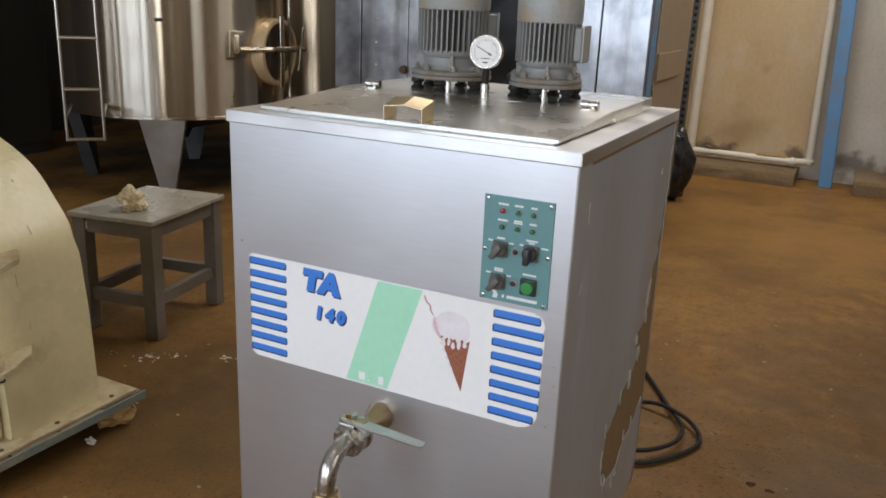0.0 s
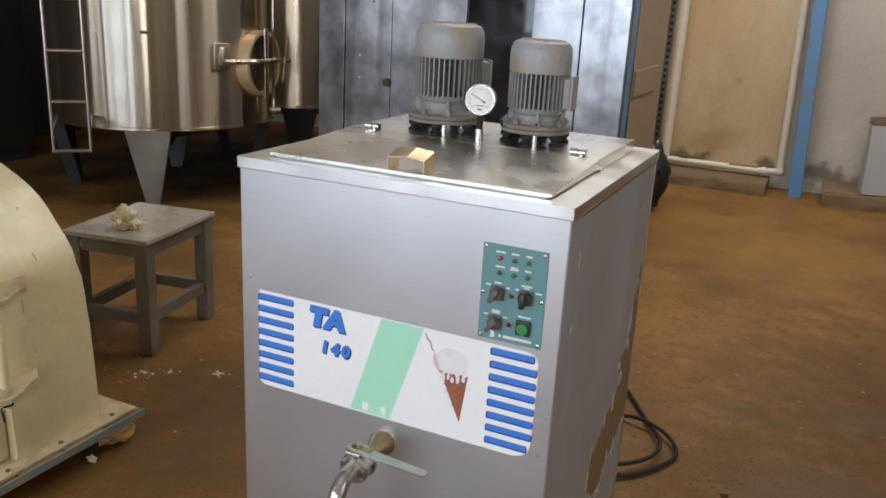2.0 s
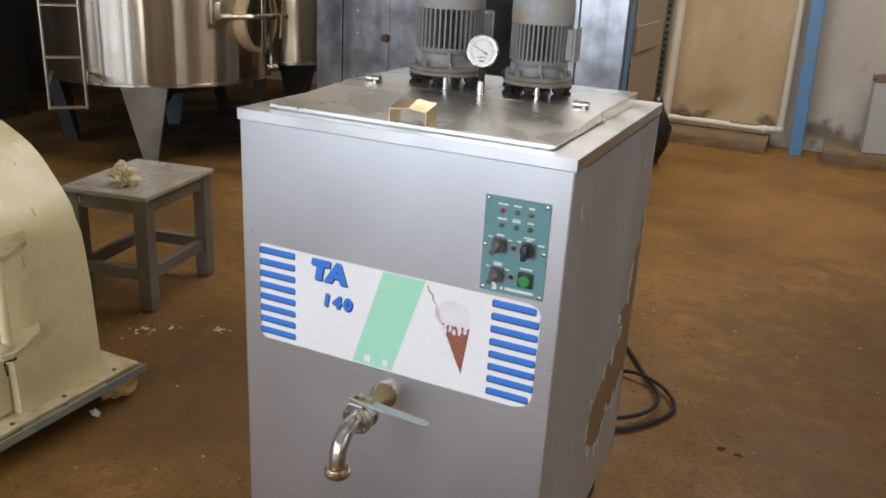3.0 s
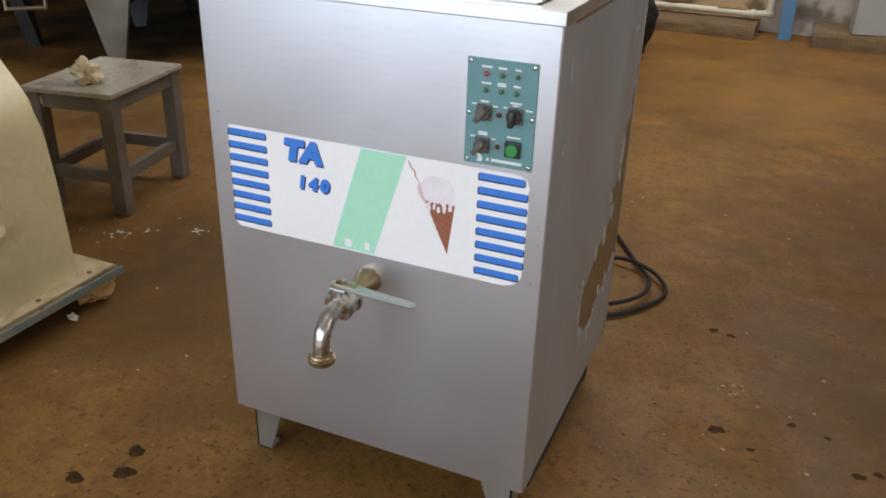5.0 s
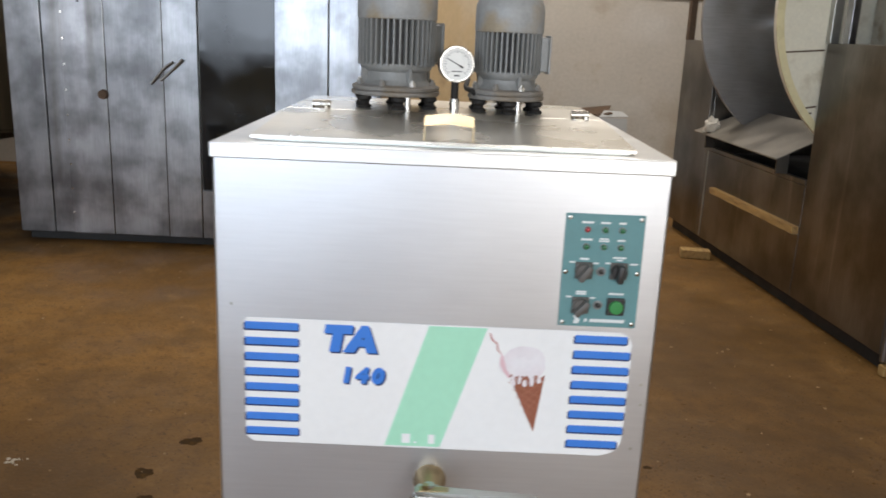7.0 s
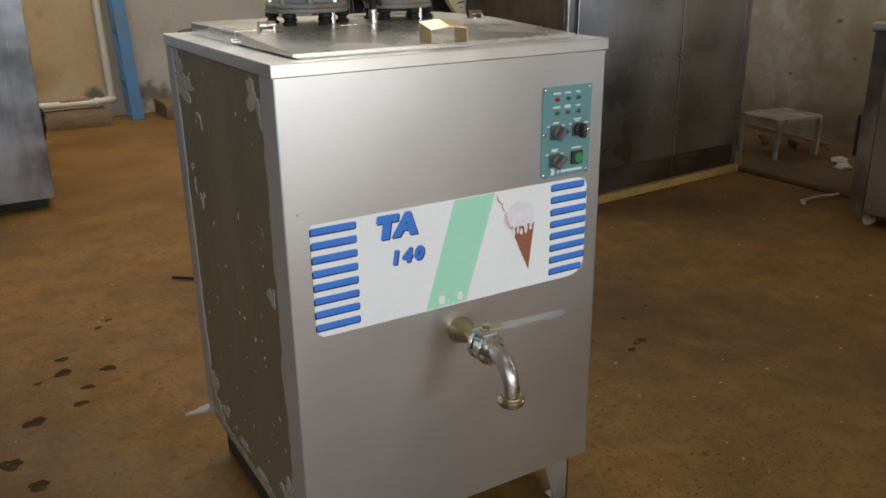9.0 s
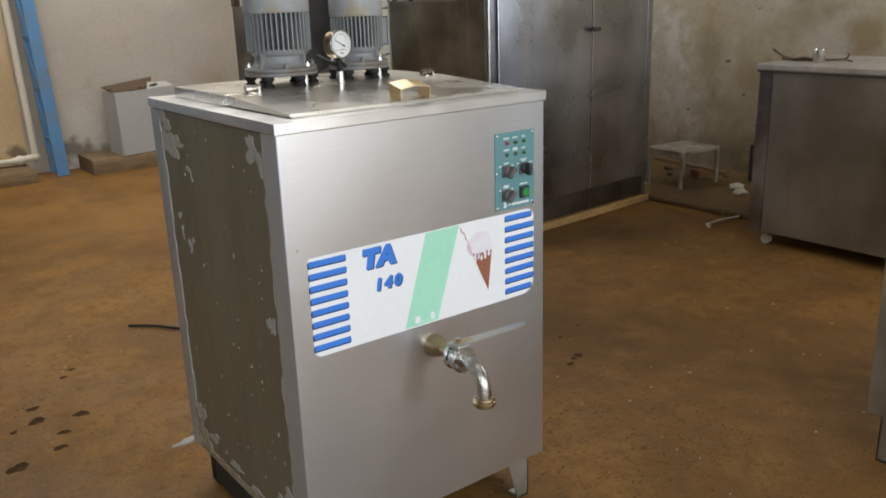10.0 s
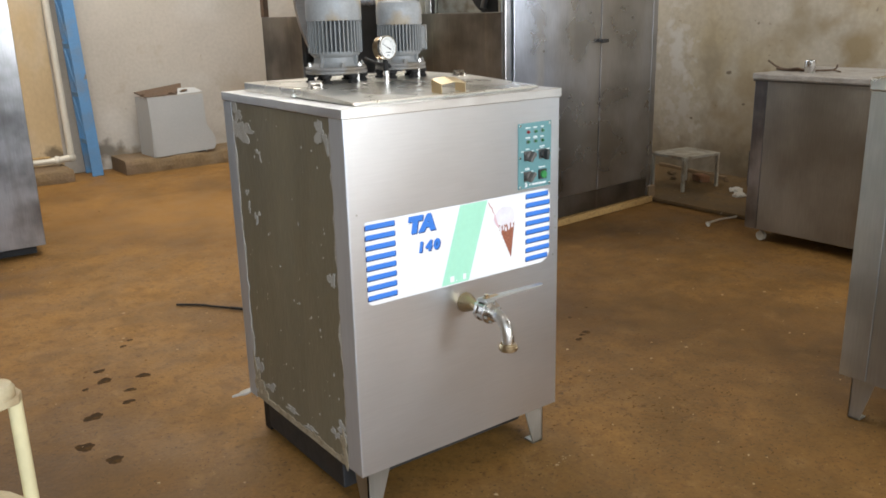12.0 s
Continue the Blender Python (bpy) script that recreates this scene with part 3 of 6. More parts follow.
structure("upper_wall", bm, BOUNCE_PALE, "unseen pale wall field added to bounce light", "wall")
# shallow joint line across the plaster
bm = B()
box(bm, WEST + 0.01, NORTH - 0.012, 1.86, EAST - 0.01, NORTH + 0.002, 1.875, 0.003)
structure("trim", bm, CONCRETE, "thin stained joint line across the wall", "trim")

rng = random.Random(4)
PATCH = material("pale_earth_patch", (0.27, 0.145, 0.043), 0.75, 0.0, 0.2, 5, 40, 0.2, second=(0.22, 0.115, 0.032), second_scale=3, gloss=0.3)
bm = B()
prism(bm, blob(rng, 1.60, 5.10, 0.16, 0.24, 40, 0.45), "z", -0.008, 0.0012)
structure("floor_patch", bm, PATCH, "pale dusty patch of earth on the concrete floor", "patch")
# blue laced column: two flanges held apart by cleats and slanting bars
post = thing("steel_column", "blue painted laced steel column with chipped edges at the wall", "column", 0.612, 6.69, 0)
post.matrix_world = pose(0.612, 6.69, 0, 0, -2.2, 0)
for y0, name in ((-0.012, "front_flange"), (0.235, "rear_flange")):
    bm = B()
    box(bm, -0.054, y0, 0, 0.054, y0 + 0.012, HIGH, 0.002)
    box(bm, 0.046, y0 + 0.012 if y0 < 0 else y0 - 0.03, 0, 0.054, y0 + 0.042 if y0 < 0 else y0, HIGH)
    part(name, bm, BLUE_PAINT, post)
for k in range(11):
    z = 0.32 + 0.46 * k
    bm = B()
    box(bm, -0.05, 0.0, z, -0.042, 0.235, z + 0.04, 0.002)
    part("cleat", bm, BLUE_PAINT, post)
    bm = B()
    rod(bm, (-0.046, 0.006, z + 0.04), (-0.046, 0.23, z + 0.45), 0.009, n=6)
    part("lacing_bar", bm, BLUE_PAINT, post)


def wall_pipe(name, pts, r, label):
    ob = thing(name, label, "pipe", pts[0][0], pts[0][1], 0)
    loc = Vector((pts[0][0], pts[0][1], 0))
    bm = B()
    for a, b in zip(pts, pts[1:]):
        rod(bm, Vector(a) - loc, Vector(b) - loc, r, n=14)
    part("tube", bm, CREAM_PIPE, ob, smooth=True)
    for p in pts[1:-1]:
        bm = B()
        bmesh.ops.create_uvsphere(bm, u_segments=14, v_segments=8, radius=r * 1.35, matrix=Matrix.Translation(Vector(p) - loc))
        part("elbow", bm, CREAM_PIPE, ob, smooth=True)
    return ob


wall_pipe("downpipe", [(0.33, 6.92, HIGH - 0.05), (0.44, 6.92, 0.175), (0.30, 6.90, 0.165), (-0.62, 6.90, 0.17)], 0.032, "cream plastic pipe running down the wall and along the kerb")
wall_pipe("downpipe", [(-0.62, 6.9, HIGH - 0.05), (-0.64, 6.9, 0.11)], 0.045, "cream plastic pipe standing against the wall")

bm = B()
box(bm, -0.13, -0.03, 0, 0.13, 0.03, 0.012, 0.002)
sl = tagged(part("board_offcut", bm, WOOD_YELLOW), "thin tan board offcut lying on the low pipe", "board")
sl.matrix_world = pose(0.11, 6.905, 0.196, 0, 0.4, 2)
# broken grey housing on the kerb
gb = thing("grey_metal_box", "pale grey sheet-metal box with a rusty broken top on the kerb", "metal box", 1.46, 6.69, 0.135, 3)
bm = B()
prism(bm, [(-0.312, 0.0), (0.325, 0.02), (0.345, 0.06), (0.345, 0.14), (0.315, 0.2), (0.268, 0.27), (0.258, 0.32), (0.25, 0.60), (-0.335, 0.60)], "y", -0.14, -0.125)
part("front_panel", bm, GREY_BOX, gb)
bm = B()
box(bm, -0.325, -0.125, 0, -0.313, 0.22, 0.59, 0.002)
part("side_panel", bm, GREY_BOX, gb)
bm = B()
box(bm, 0.236, -0.125, 0.0, 0.248, 0.22, 0.57, 0.002)
part("side_panel", bm, GREY_BOX, gb)
bm = B()
vs = [bm.verts.new((x, y, z + d)) for d in (0.0, 0.006) for x, y, z in ((-0.02, -0.135, 0.604), (0.262, -0.12, 0.615), (0.235, 0.02, 0.65), (0.06, 0.03, 0.655))]
for f in ((0, 1, 2, 3), (4, 5, 6, 7), (0, 1, 5, 4), (1, 2, 6, 5), (2, 3, 7, 6), (3, 0, 4, 7)):
    bm.faces.new([vs[q] for q in f])
part("top_flap", bm, GREY_BOX, gb, "bent pale top flap")
bm = B()
vs = [bm.verts.new((x, y, z + d)) for d in (0.0, 0.009) for x, y, z in ((-0.335, -0.10, 0.598), (0.06, -0.06, 0.606), (0.16, 0.18, 0.69), (-0.335, 0.2, 0.628))]
for f in ((0, 1, 2, 3), (4, 5, 6, 7), (0, 1, 5, 4), (1, 2, 6, 5), (2, 3, 7, 6), (3, 0, 4, 7)):
    bm.faces.new([vs[q] for q in f])
part("top_sheet", bm, RUST, gb, "rusty buckled top sheet")
rng = random.Random(5)
for k in range(26):
    x = rng.uniform(-0.33, 0.2)
    bm = B()
    bmesh.ops.create_icosphere(bm, subdivisions=1, radius=rng.uniform(0.008, 0.022),
                               matrix=pose(x, rng.uniform(-0.08, 0.16), rng.uniform(0.606, 0.625) + 0.1 * max(x + 0.1, 0)) @ Matrix.Diagonal((1.6, 1, 0.6, 1)))
    part("rust_scale", bm, RUST, gb)
# near-black block for the shade inside the box
bm = B()
box(bm, -0.31, -0.12, 0.002, 0.232, 0.21, 0.5)
part("inner_box", bm, BLACK_SHADE, gb)

# ---- steel oven with dark glass, behind the pasteurizer ----
ov = thing("steel_oven", "tall stainless steel oven with riveted panels and a dark glass door", "oven", -2.8, 3.95, 0)
bm = B()
box(bm, 0.02, 0.03, 0.07, 2.33, 1.25, 2.45)
part("carcass", bm, STEEL_DULL, ov)
# near-black base for the shade in the gap under the oven
bm = B()
box(bm, 0.03, 0.06, 0.0, 2.30, 1.2, 0.07)
part("base", bm, BLACK_SHADE, ov)
for name, x0, x1, z0, z1, out in (("side_panel", 0.0, 0.222, 0.06, 2.45, 0.0), ("recess_strip", 0.226, 0.345, 0.06, 2.45, 0.012),
                                  ("control_panel", 0.35, 0.62, 0.06, 2.45, 0.0), ("control_panel", 0.624, 0.985, 0.06, 2.45, 0.004),
                                  ("narrow_panel", 0.99, 1.21, 0.06, 2.45, -0.004),
                                  ("door_head", 1.215, 1.695, 1.74, 2.45, -0.004), ("door_foot", 1.215, 1.695, 0.06, 0.38, -0.004),
                                  ("front_panel", 1.70, 2.035, 0.06, 2.45, -0.012), ("corner_panel", 2.042, 2.35, 0.06, 2.45, -0.006)):
    bm = B()
    box(bm, x0, out, z0, x1, 0.03, z1, 0.003)
    part(name, bm, STEEL_WALL, ov)
bm = B()
box(bm, 1.215, 0.018, 0.382, 1.695, 0.03, 1.738)
part("glass_door", bm, DARK_GLASS, ov, "dark glass pane")
bm = B()
box(bm, 2.33, 0.03, 0.06, 2.35, 1.25, 2.45, 0.003)
part("end_panel", bm, STEEL_WALL, ov)
for k in range(14):
    bm = B()
    rod(bm, (0.36, -0.004, 0.2 + 0.16 * k), (0.36, 0.004, 0.2 + 0.16 * k), 0.007, n=8)
    part("rivet", bm, CHROME, ov)
bm = B()
rod(bm, (0.6, -0.03, 0.98), (0.6, 0.002, 0.98), 0.028, 0.032, n=14)
part("knob", bm, RUST, ov, "rusty brown knob", True)
for z, w in ((1.86, 0.022), (1.72, 0.02), (1.67, 0.014), (1.62, 0.014), (1.55, 0.008)):
    bm = B()
    box(bm, 0.47 - w, -0.006, z - w, 0.47 + w, 0.002, z + w, 0.003)
    part("switch", bm, BLACK_PLASTIC if z != 1.72 else DIAL_WHITE, ov)
bm = B()
for k in range(2):
    sweep(bm, [(0.91 + 0.06 * k, -0.015, 1.06 + 0.02 * k), (1.0 + 0.06 * k, -0.02, 1.16), (1.06 + 0.06 * k, -0.03, 1.2 + 0.02 * k)], 0.008)
part("latch_bar", bm, STEEL_DULL, ov, smooth=True)

# leaning offcuts behind the oven's end
for x, y, w, d, mat, label, dy, hgt in (
        (-0.60, 5.30, 0.05, 0.03, STEEL_DULL, "grey steel profile leaning behind the oven", 0.12, 2.7),
        (-0.53, 5.36, 0.035, 0.03, BLUE_PAINT, "thin blue steel bar leaning behind the oven", 0.1, 2.4),
        (-0.475, 5.42, 0.05, 0.05, STEEL_DARK, "dark perforated steel channel leaning behind the oven", 0.1, 2.6)):
    ob = thing("leaning_bar", label, "steel bar", x, y, 0, group="offcuts behind the oven")
    bm = B()
    prism(bm, [(0, 0), (d, 0), (d + dy, hgt), (dy, hgt)], "x", -w / 2, w / 2)
    part("bar", bm, mat, ob)
    if "perforated" in label:
        for j in range(48):
            z = 0.08 + 0.052 * j
            bm = B()
            box(bm, -0.012, dy * z / hgt - 0.003, z, 0.012, dy * z / hgt + 0.004, z + 0.026)
            part("slot", bm, BLACK_SHADE, ob)
for y0, y1, out, mat in ((0.05, 0.17, 0.004, BLUE_PAINT), (0.20, 0.215, 0.012, CHROME), (0.24, 1.2, 0.003, CARDBOARD)):
    bm = B()
    box(bm, 2.351, y0, 0.07, 2.351 + out, y1, 2.44, 0.001)
    part("end_strip", bm, mat, ov)
panel_b = B()
box(panel_b, 2.355, 0.25, 1.02, 2.37, 0.98, 1.2, 0.004)
part("cover_plate", panel_b, CARDBOARD, ov, "brown cover plate")

# black rubbish bag
bm = B()
bmesh.ops.create_icosphere(bm, subdivisions=4, radius=1.0)
for v in bm.verts:
    n3 = v.co.copy()
    k = 1 + 0.18 * noise.noise(n3 * 2.2) + 0.10 * noise.noise(n3 * 5.5)
    v.co = Vector((n3.x * 0.135 * k, n3.y * 0.14 * k, 0.30 + n3.z * 0.30 * k))
    v.co.x *= 1.15 - 0.6 * max(v.co.z - 0.35, 0) / 0.3
    v.co.z = max(v.co.z, 0.0)
bag = part("rubbish_bag", bm, BAG, None, "", True)
bag.location = (-0.47, 5.33, 0)
tagged(bag, "tied black plastic rubbish bag on the floor", "bag")


# ---- tanks ----
def tank(x, y, r, zb, label, with_front):
    ob = thing("storage_tank", label, "tank", x, y, 0.114, group="steel tanks")
    ob.scale = (0.93, 0.93, 0.93)
    bm = B()
    prof = [(r - 0.02, zb), (r, zb + 0.015), (r, zb + 0.03)]
    for base in (0.0, 0.9):
        prof += [(r, zb + base + 0.1 * k) for k in range(1, 9)] + [(r, zb + base + 0.88), (r, zb + base + 0.9), (r, zb + base + 0.905), (r, zb + base + 0.91), (r, zb + base + 0.93)]
    lathe(bm, prof + [(r, 2.6), (r, 2.9), (r, 3.28), (r, 3.3), (r * 0.5, 3.6), (0.2, 3.65)], 240)
    wob = random.Random(int(10 * y))
    waves = [(wob.randrange(14, 64), wob.uniform(0, 6.28), wob.uniform(0.3, 1.0)) for _ in range(9)]
    for v in bm.verts:
        rr = math.hypot(v.co.x, v.co.y)
        if rr > r * 0.9:
            th = math.atan2(v.co.y, v.co.x)
            k = 1 + 0.0019 * sum(a * math.sin(m * th + p + 0.5 * math.sin(2.2 * v.co.z + p)) * 14 / m for m, p, a in waves)
            v.co.x, v.co.y = v.co.x * k, v.co.y * k
    part("shell", bm, STEEL_TANK, ob, smooth=True)
    # cone darkened: the shade under the shell is in its steel
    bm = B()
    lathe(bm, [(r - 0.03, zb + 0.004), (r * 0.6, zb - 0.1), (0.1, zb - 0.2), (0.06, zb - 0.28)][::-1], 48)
    part("cone_bottom", bm, SHADE_STEEL, ob, smooth=True)
    bm = B()
    lathe(bm, [(r, zb - 0.005), (r + 0.012, zb - 0.002), (r + 0.012, zb + 0.018), (r, zb + 0.022)], 72)
    part("rim", bm, STEEL_TANK, ob, smooth=True)
    for k in range(4):
        a = radians(-54.5 + 90 * k)
        c = Vector((math.cos(a), math.sin(a), 0))
        s = Vector((-c.y, c.x, 0))
        bm = B()
        vs = []
        for z, w, o in ((-0.1224, 0.05, r - 0.13), (zb, 0.175, r - 0.03)):
            for e, d in ((-1, 0), (1, 0), (1, -0.1), (-1, -0.1)):
                p = c * (o + d) + s * w * e
                vs.append(bm.verts.new((p.x, p.y, z)))
        for f in ((0, 1, 2, 3), (4, 5, 6, 7), (0, 1, 5, 4), (1, 2, 6, 5), (2, 3, 7, 6), (3, 0, 4, 7)):
            bm.faces.new([vs[i] for i in f])
        # only the front leg stays bright; shade is in the others' black
        part("leg", bm, STEEL_DULL if k == 0 and with_front else BLACK_SHADE, ob)
    return ob


t1 = tank(-4.118, 3.678, 0.94, 0.50, "stainless steel tank on tapered legs with an open manway", True)
tank(-4.034, 5.454, 0.94, 0.50, "stainless steel tank on tapered legs in the shade", False)
# ladder fixed to the first tank
lad = new("ladder")
lad.parent = t1
lad.matrix_local = pose(0.455, -1.31, 0, 0, 0, 46)
tagged(lad, "steel tube ladder on stand-offs")
for sx in (-0.185, 0.06):
    bm = B()
    rod(bm, (sx, 0, 0.40), (sx, 0, 3.4), 0.012, n=10)
    part("stile", bm, LADDER_STEEL, lad, smooth=True)
for k in range(9):
    bm = B()
    rod(bm, (-0.185, 0, 0.41 + 0.352 * k), (0.06, 0, 0.41 + 0.352 * k), 0.013, n=10)
    part("rung", bm, LADDER_STEEL, lad, smooth=True)
for sx in (-0.185, 0.06):
    for z in (0.57, 1.75):
        bm = B()
        rod(bm, (sx, 0, z), (sx, 0.50, z + 0.02), 0.013, n=10)
        part("standoff", bm, LADDER_STEEL, lad, smooth=True)


def tank_fitting(name, bm, mat, angle, z, label="", smooth=True, parent=None):
    """Moves a form, made round the origin and facing +x, onto the shell at that angle."""
    bmesh.ops.transform(bm, matrix=pose(0, 0, z, 0, 0, angle) @ Matrix.Translation((0.94, 0, 0)), verts=bm.verts)
    return part(name, bm, mat, parent or hatch, label, smooth)


hatch = new("hatch")
hatch.parent = t1
tagged(hatch, "round manway hatch with a gold-toned neck and swing arm")
HA, HZ, HR = 6.5, 1.0, 0.265
bm = B()
n = 44
ring = [(HR, -0.12), (HR, 0.07), (HR - 0.008, 0.075), (HR - 0.03, 0.075), (HR - 0.035, 0.07), (HR - 0.035, -0.12)]
vs = [[bm.verts.new((h, r * math.cos(2 * math.pi * i / n), r * math.sin(2 * math.pi * i / n))) for r, h in ring] for i in range(n)]
for i in range(n):
    for j in range(len(ring)):
        k = (j + 1) % len(ring)
        bm.faces.new((vs[i][j], vs[i][k], vs[(i + 1) % n][k], vs[(i + 1) % n][j]))
tank_fitting("neck", bm, GOLD_STEEL, HA, HZ, "gold-toned hatch neck")
bm = B()
rod(bm, (-0.02, 0, 0), (0.02, 0, 0), HR - 0.036, n=44)
tank_fitting("cover", bm, STEEL_DARK, HA, HZ)
bm = B()
box(bm, 0.07, -0.03, -HR - 0.02, 0.095, 0.03, HR + 0.02, 0.006)
tank_fitting("cross_bar", bm, STEEL_TANK, HA, HZ)
bm = B()
box(bm, 0.0, -0.075, -0.1, 0.03, 0.075, 0.1, 0.008)
box(bm, 0.03, -0.045, -0.07, 0.05, 0.045, 0.07, 0.006)
tank_fitting("hinge_plate", bm, STEEL_TANK, -18, HZ + 0.07, "pale steel hinge plate")
bm = B()
sweep(bm, [(0.985 * math.cos(radians(a)) * k, 0.985 * math.sin(radians(a)) * k, HZ + 0.03) for a, k in ((-18, 1.0), (-11, 1.03), (-3, 1.09), (7, 1.13), (15, 1.14))], 0.022, 10)
part("swing_arm", bm, STEEL_TANK, hatch, "pale steel arm", True)
bm = B()
c = Vector((1.14 * math.cos(radians(12)), 1.14 * math.sin(radians(12)), HZ + 0.03))
rod(bm, c + Vector((0.05, -0.10, -0.17)), c + Vector((-0.01, 0.05, 0.18)), 0.012, n=8)
rod(bm, c + Vector((-0.1, 0, 0)), c + Vector((0.05, 0.0, 0)), 0.016, n=8)
part("screw_handle", bm, STEEL_TANK, hatch, smooth=True)
bm = B()
rod(bm, (1.0, 0.24, 0.62), (1.0, 0.24, 2.6), 0.012, n=8)
rod(bm, (0.98, 0.20, 0.60), (1.03, 0.28, 0.60), 0.03, n=12)
part("sight_tube", bm, STEEL_TANK, hatch, smooth=True)
bm = B()
box(bm, 0.0, -0.028, -0.012, 0.004, 0.028, 0.012, 0.001)
tank_fitting("badge", bm, BLACK_SHADE, -53.3, 1.237, "small dark badge", False, t1)
# dark machine west of the tank; the shade there is in its colour
dk = thing("dark_cabinet", "tall steel cabinet beside the tank, darkened by shade in its colour", "cabinet", -5.95, 3.0, 0)
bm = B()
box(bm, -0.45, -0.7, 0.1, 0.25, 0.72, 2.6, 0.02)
part("body", bm, SHADE_STEEL, dk)
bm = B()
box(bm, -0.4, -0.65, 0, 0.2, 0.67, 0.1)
part("plinth", bm, BLACK_SHADE, dk)

# ---- cream housing on its pallet ----
bl = thing("machine_housing", "cream enamelled arched machine housing with hinge arms on a pallet", "machine", -1.93, 0.2135, 0.13)
arch = [(0.588, 0.0), (0.584, 0.1), (0.578, 0.22), (0.568, 0.37), (0.537, 0.57), (0.447, 0.703), (0.353, 0.796), (0.198, 0.869), (0.1, 0.893), (0, 0.90)]
fine = []
for i in range(len(arch) - 1):
    a, b, c, d = (Vector(arch[max(min(j, len(arch) - 1), 0)]) for j in (i - 1, i, i + 1, i + 2))
    for k in range(4):
        t = k / 4
        fine.append(tuple(0.5 * (2 * b + (c - a) * t + (2 * a - 5 * b + 4 * c - d) * t * t + (3 * b - 3 * c + d - a) * t ** 3)))
fine.append(arch[-1])
arch = fine + [(-x, z) for x, z in fine[-2::-1]]
bm = B()
prism(bm, arch, "y", -0.1665, 0.1665)
bmesh.ops.bevel(bm, geom=[e for e in bm.edges if abs(e.verts[0].co.y - e.verts[1].co.y) < 1e-6 and e.verts[0].co.z + e.verts[1].co.z > 0.001], offset=0.008, segments=2, affect="EDGES")
part("hood", bm, CREAM_PAINT, bl, smooth=True)
bm = B()
box(bm, -0.64, -0.30, -0.012, 0.632, 0.29, 0.0, 0.003)
part("base_plate", bm, CREAM_SOILED, bl, "soiled cream base plate")
rng = random.Random(3)
right = arch[:len(fine)]
for k in range(8):
    i = rng.randrange(10, 27)
    (xa, za), (xb, zb) = right[i], right[i + 1]
    y, w, h = rng.uniform(-0.13, 0.13), rng.uniform(0.001, 0.0045), rng.uniform(0.25, 0.8)
    nx, nz = (zb - za), -(xb - xa)
    ln = math.hypot(nx, nz)
    nx, nz = nx / ln * 0.0012, nz / ln * 0.0012
    xb, zb = xa + (xb - xa) * h, za + (zb - za) * h
    bm = B()
    vs = [bm.verts.new(p) for p in ((xa + nx, y - w, za + nz), (xa + nx, y + w * 0.6, za + nz), (xb + nx, y + w, zb + nz), (xb + nx, y - w * 0.5, zb + nz),
                                    (xa - nx, y - w, za - nz), (xa - nx, y + w * 0.6, za - nz), (xb - nx, y + w, zb - nz), (xb - nx, y - w * 0.5, zb - nz))]
    for f in ((0, 1, 2, 3), (4, 5, 6, 7), (0, 1, 5, 4), (1, 2, 6, 5), (2, 3, 7, 6), (3, 0, 4, 7)):
        bm.faces.new([vs[q] for q in f])
    part("scuff", bm, CREAM_SOILED, bl)
for x, y in ((0.607, -0.22), (0.607, -0.02), (0.607, 0.2), (0.45, 0.25), (0.1, 0.25)):
    bm = B()
    rod(bm, (x, y, 0), (x, y, 0.003), 0.008, n=8)
    part("bolt_hole", bm, RUST, bl)
for z, dx in ((0.27, 0.0), (0.572, -0.012)):
    bm = B()
    prism(bm, [(x + dx, y) for x, y in ((0.53, -0.03), (0.572, -0.055), (0.612, -0.085), (0.628, -0.10), (0.645, -0.14), (0.672, -0.19), (0.684, -0.235), (0.672, -0.27), (0.63, -0.285), (0.53, -0.285))], "z", z - 0.009, z + 0.009)
    bmesh.ops.bevel(bm, geom=bm.edges[:], offset=0.002, segments=1, affect="EDGES")
    part("hinge_arm", bm, CREAM_SOILED, bl, "soiled cream hinge arm with a pointed end")
    bm = B()
    lathe(bm, [(0.042, z + 0.009), (0.042, z + 0.026), (0.036, z + 0.036), (0.02, z + 0.041)], 24, Matrix.Translation((0.630 + dx, -0.24, 0)))
    part("hinge_cap", bm, CREAM_SOILED, bl, smooth=True)
bm = B()
rod(bm, (0.655, -0.2335, 0.24), (0.655, -0.2335, 0.565), 0.0155, n=16)
part("hinge_pin", bm, CREAM_PAINT, bl, smooth=True)
bm = B()
sweep(bm, [(0.64, -0.215, 0.256), (0.672, -0.225, 0.250), (0.668, -0.258, 0.252), (0.672, -0.262, 0.235), (0.668, -0.255, 0.205)], 0.003, 6)
part("tie_wire", bm, RUBBER, bl, "thin black tie wire", True)
bm = B()
box(bm, -0.5, -0.262, 0.0, 0.556, -0.1685, 0.66, 0.012)
part("door", bm, CREAM_PAINT, bl)

pal = thing("pallet", "worn timber pallet with painted edges under the cream housing", "pallet", -1.95, 0.15, 0)
for k in range(7):
    bm = B()
    y0 = -0.84 + 0.174 * k
    box(bm, -0.66, y0, 0.094, 0.652 + 0.006 * (k % 3), y0 + 0.168, 0.117, 0.003)
    part("plank", bm, WOOD_PALLET, pal)
for x0 in (-0.6, -0.09, 0.36):
    for y0 in (-0.78, -0.3, 0.17):
        bm = B()
        box(bm, x0, y0, 0.0, x0 + 0.11, y0 + 0.13, 0.094, 0.006)
        part("block", bm, WOOD_PALLET, pal)
bm = B()
bmesh.ops.create_icosphere(bm, subdivisions=3, radius=1.0)
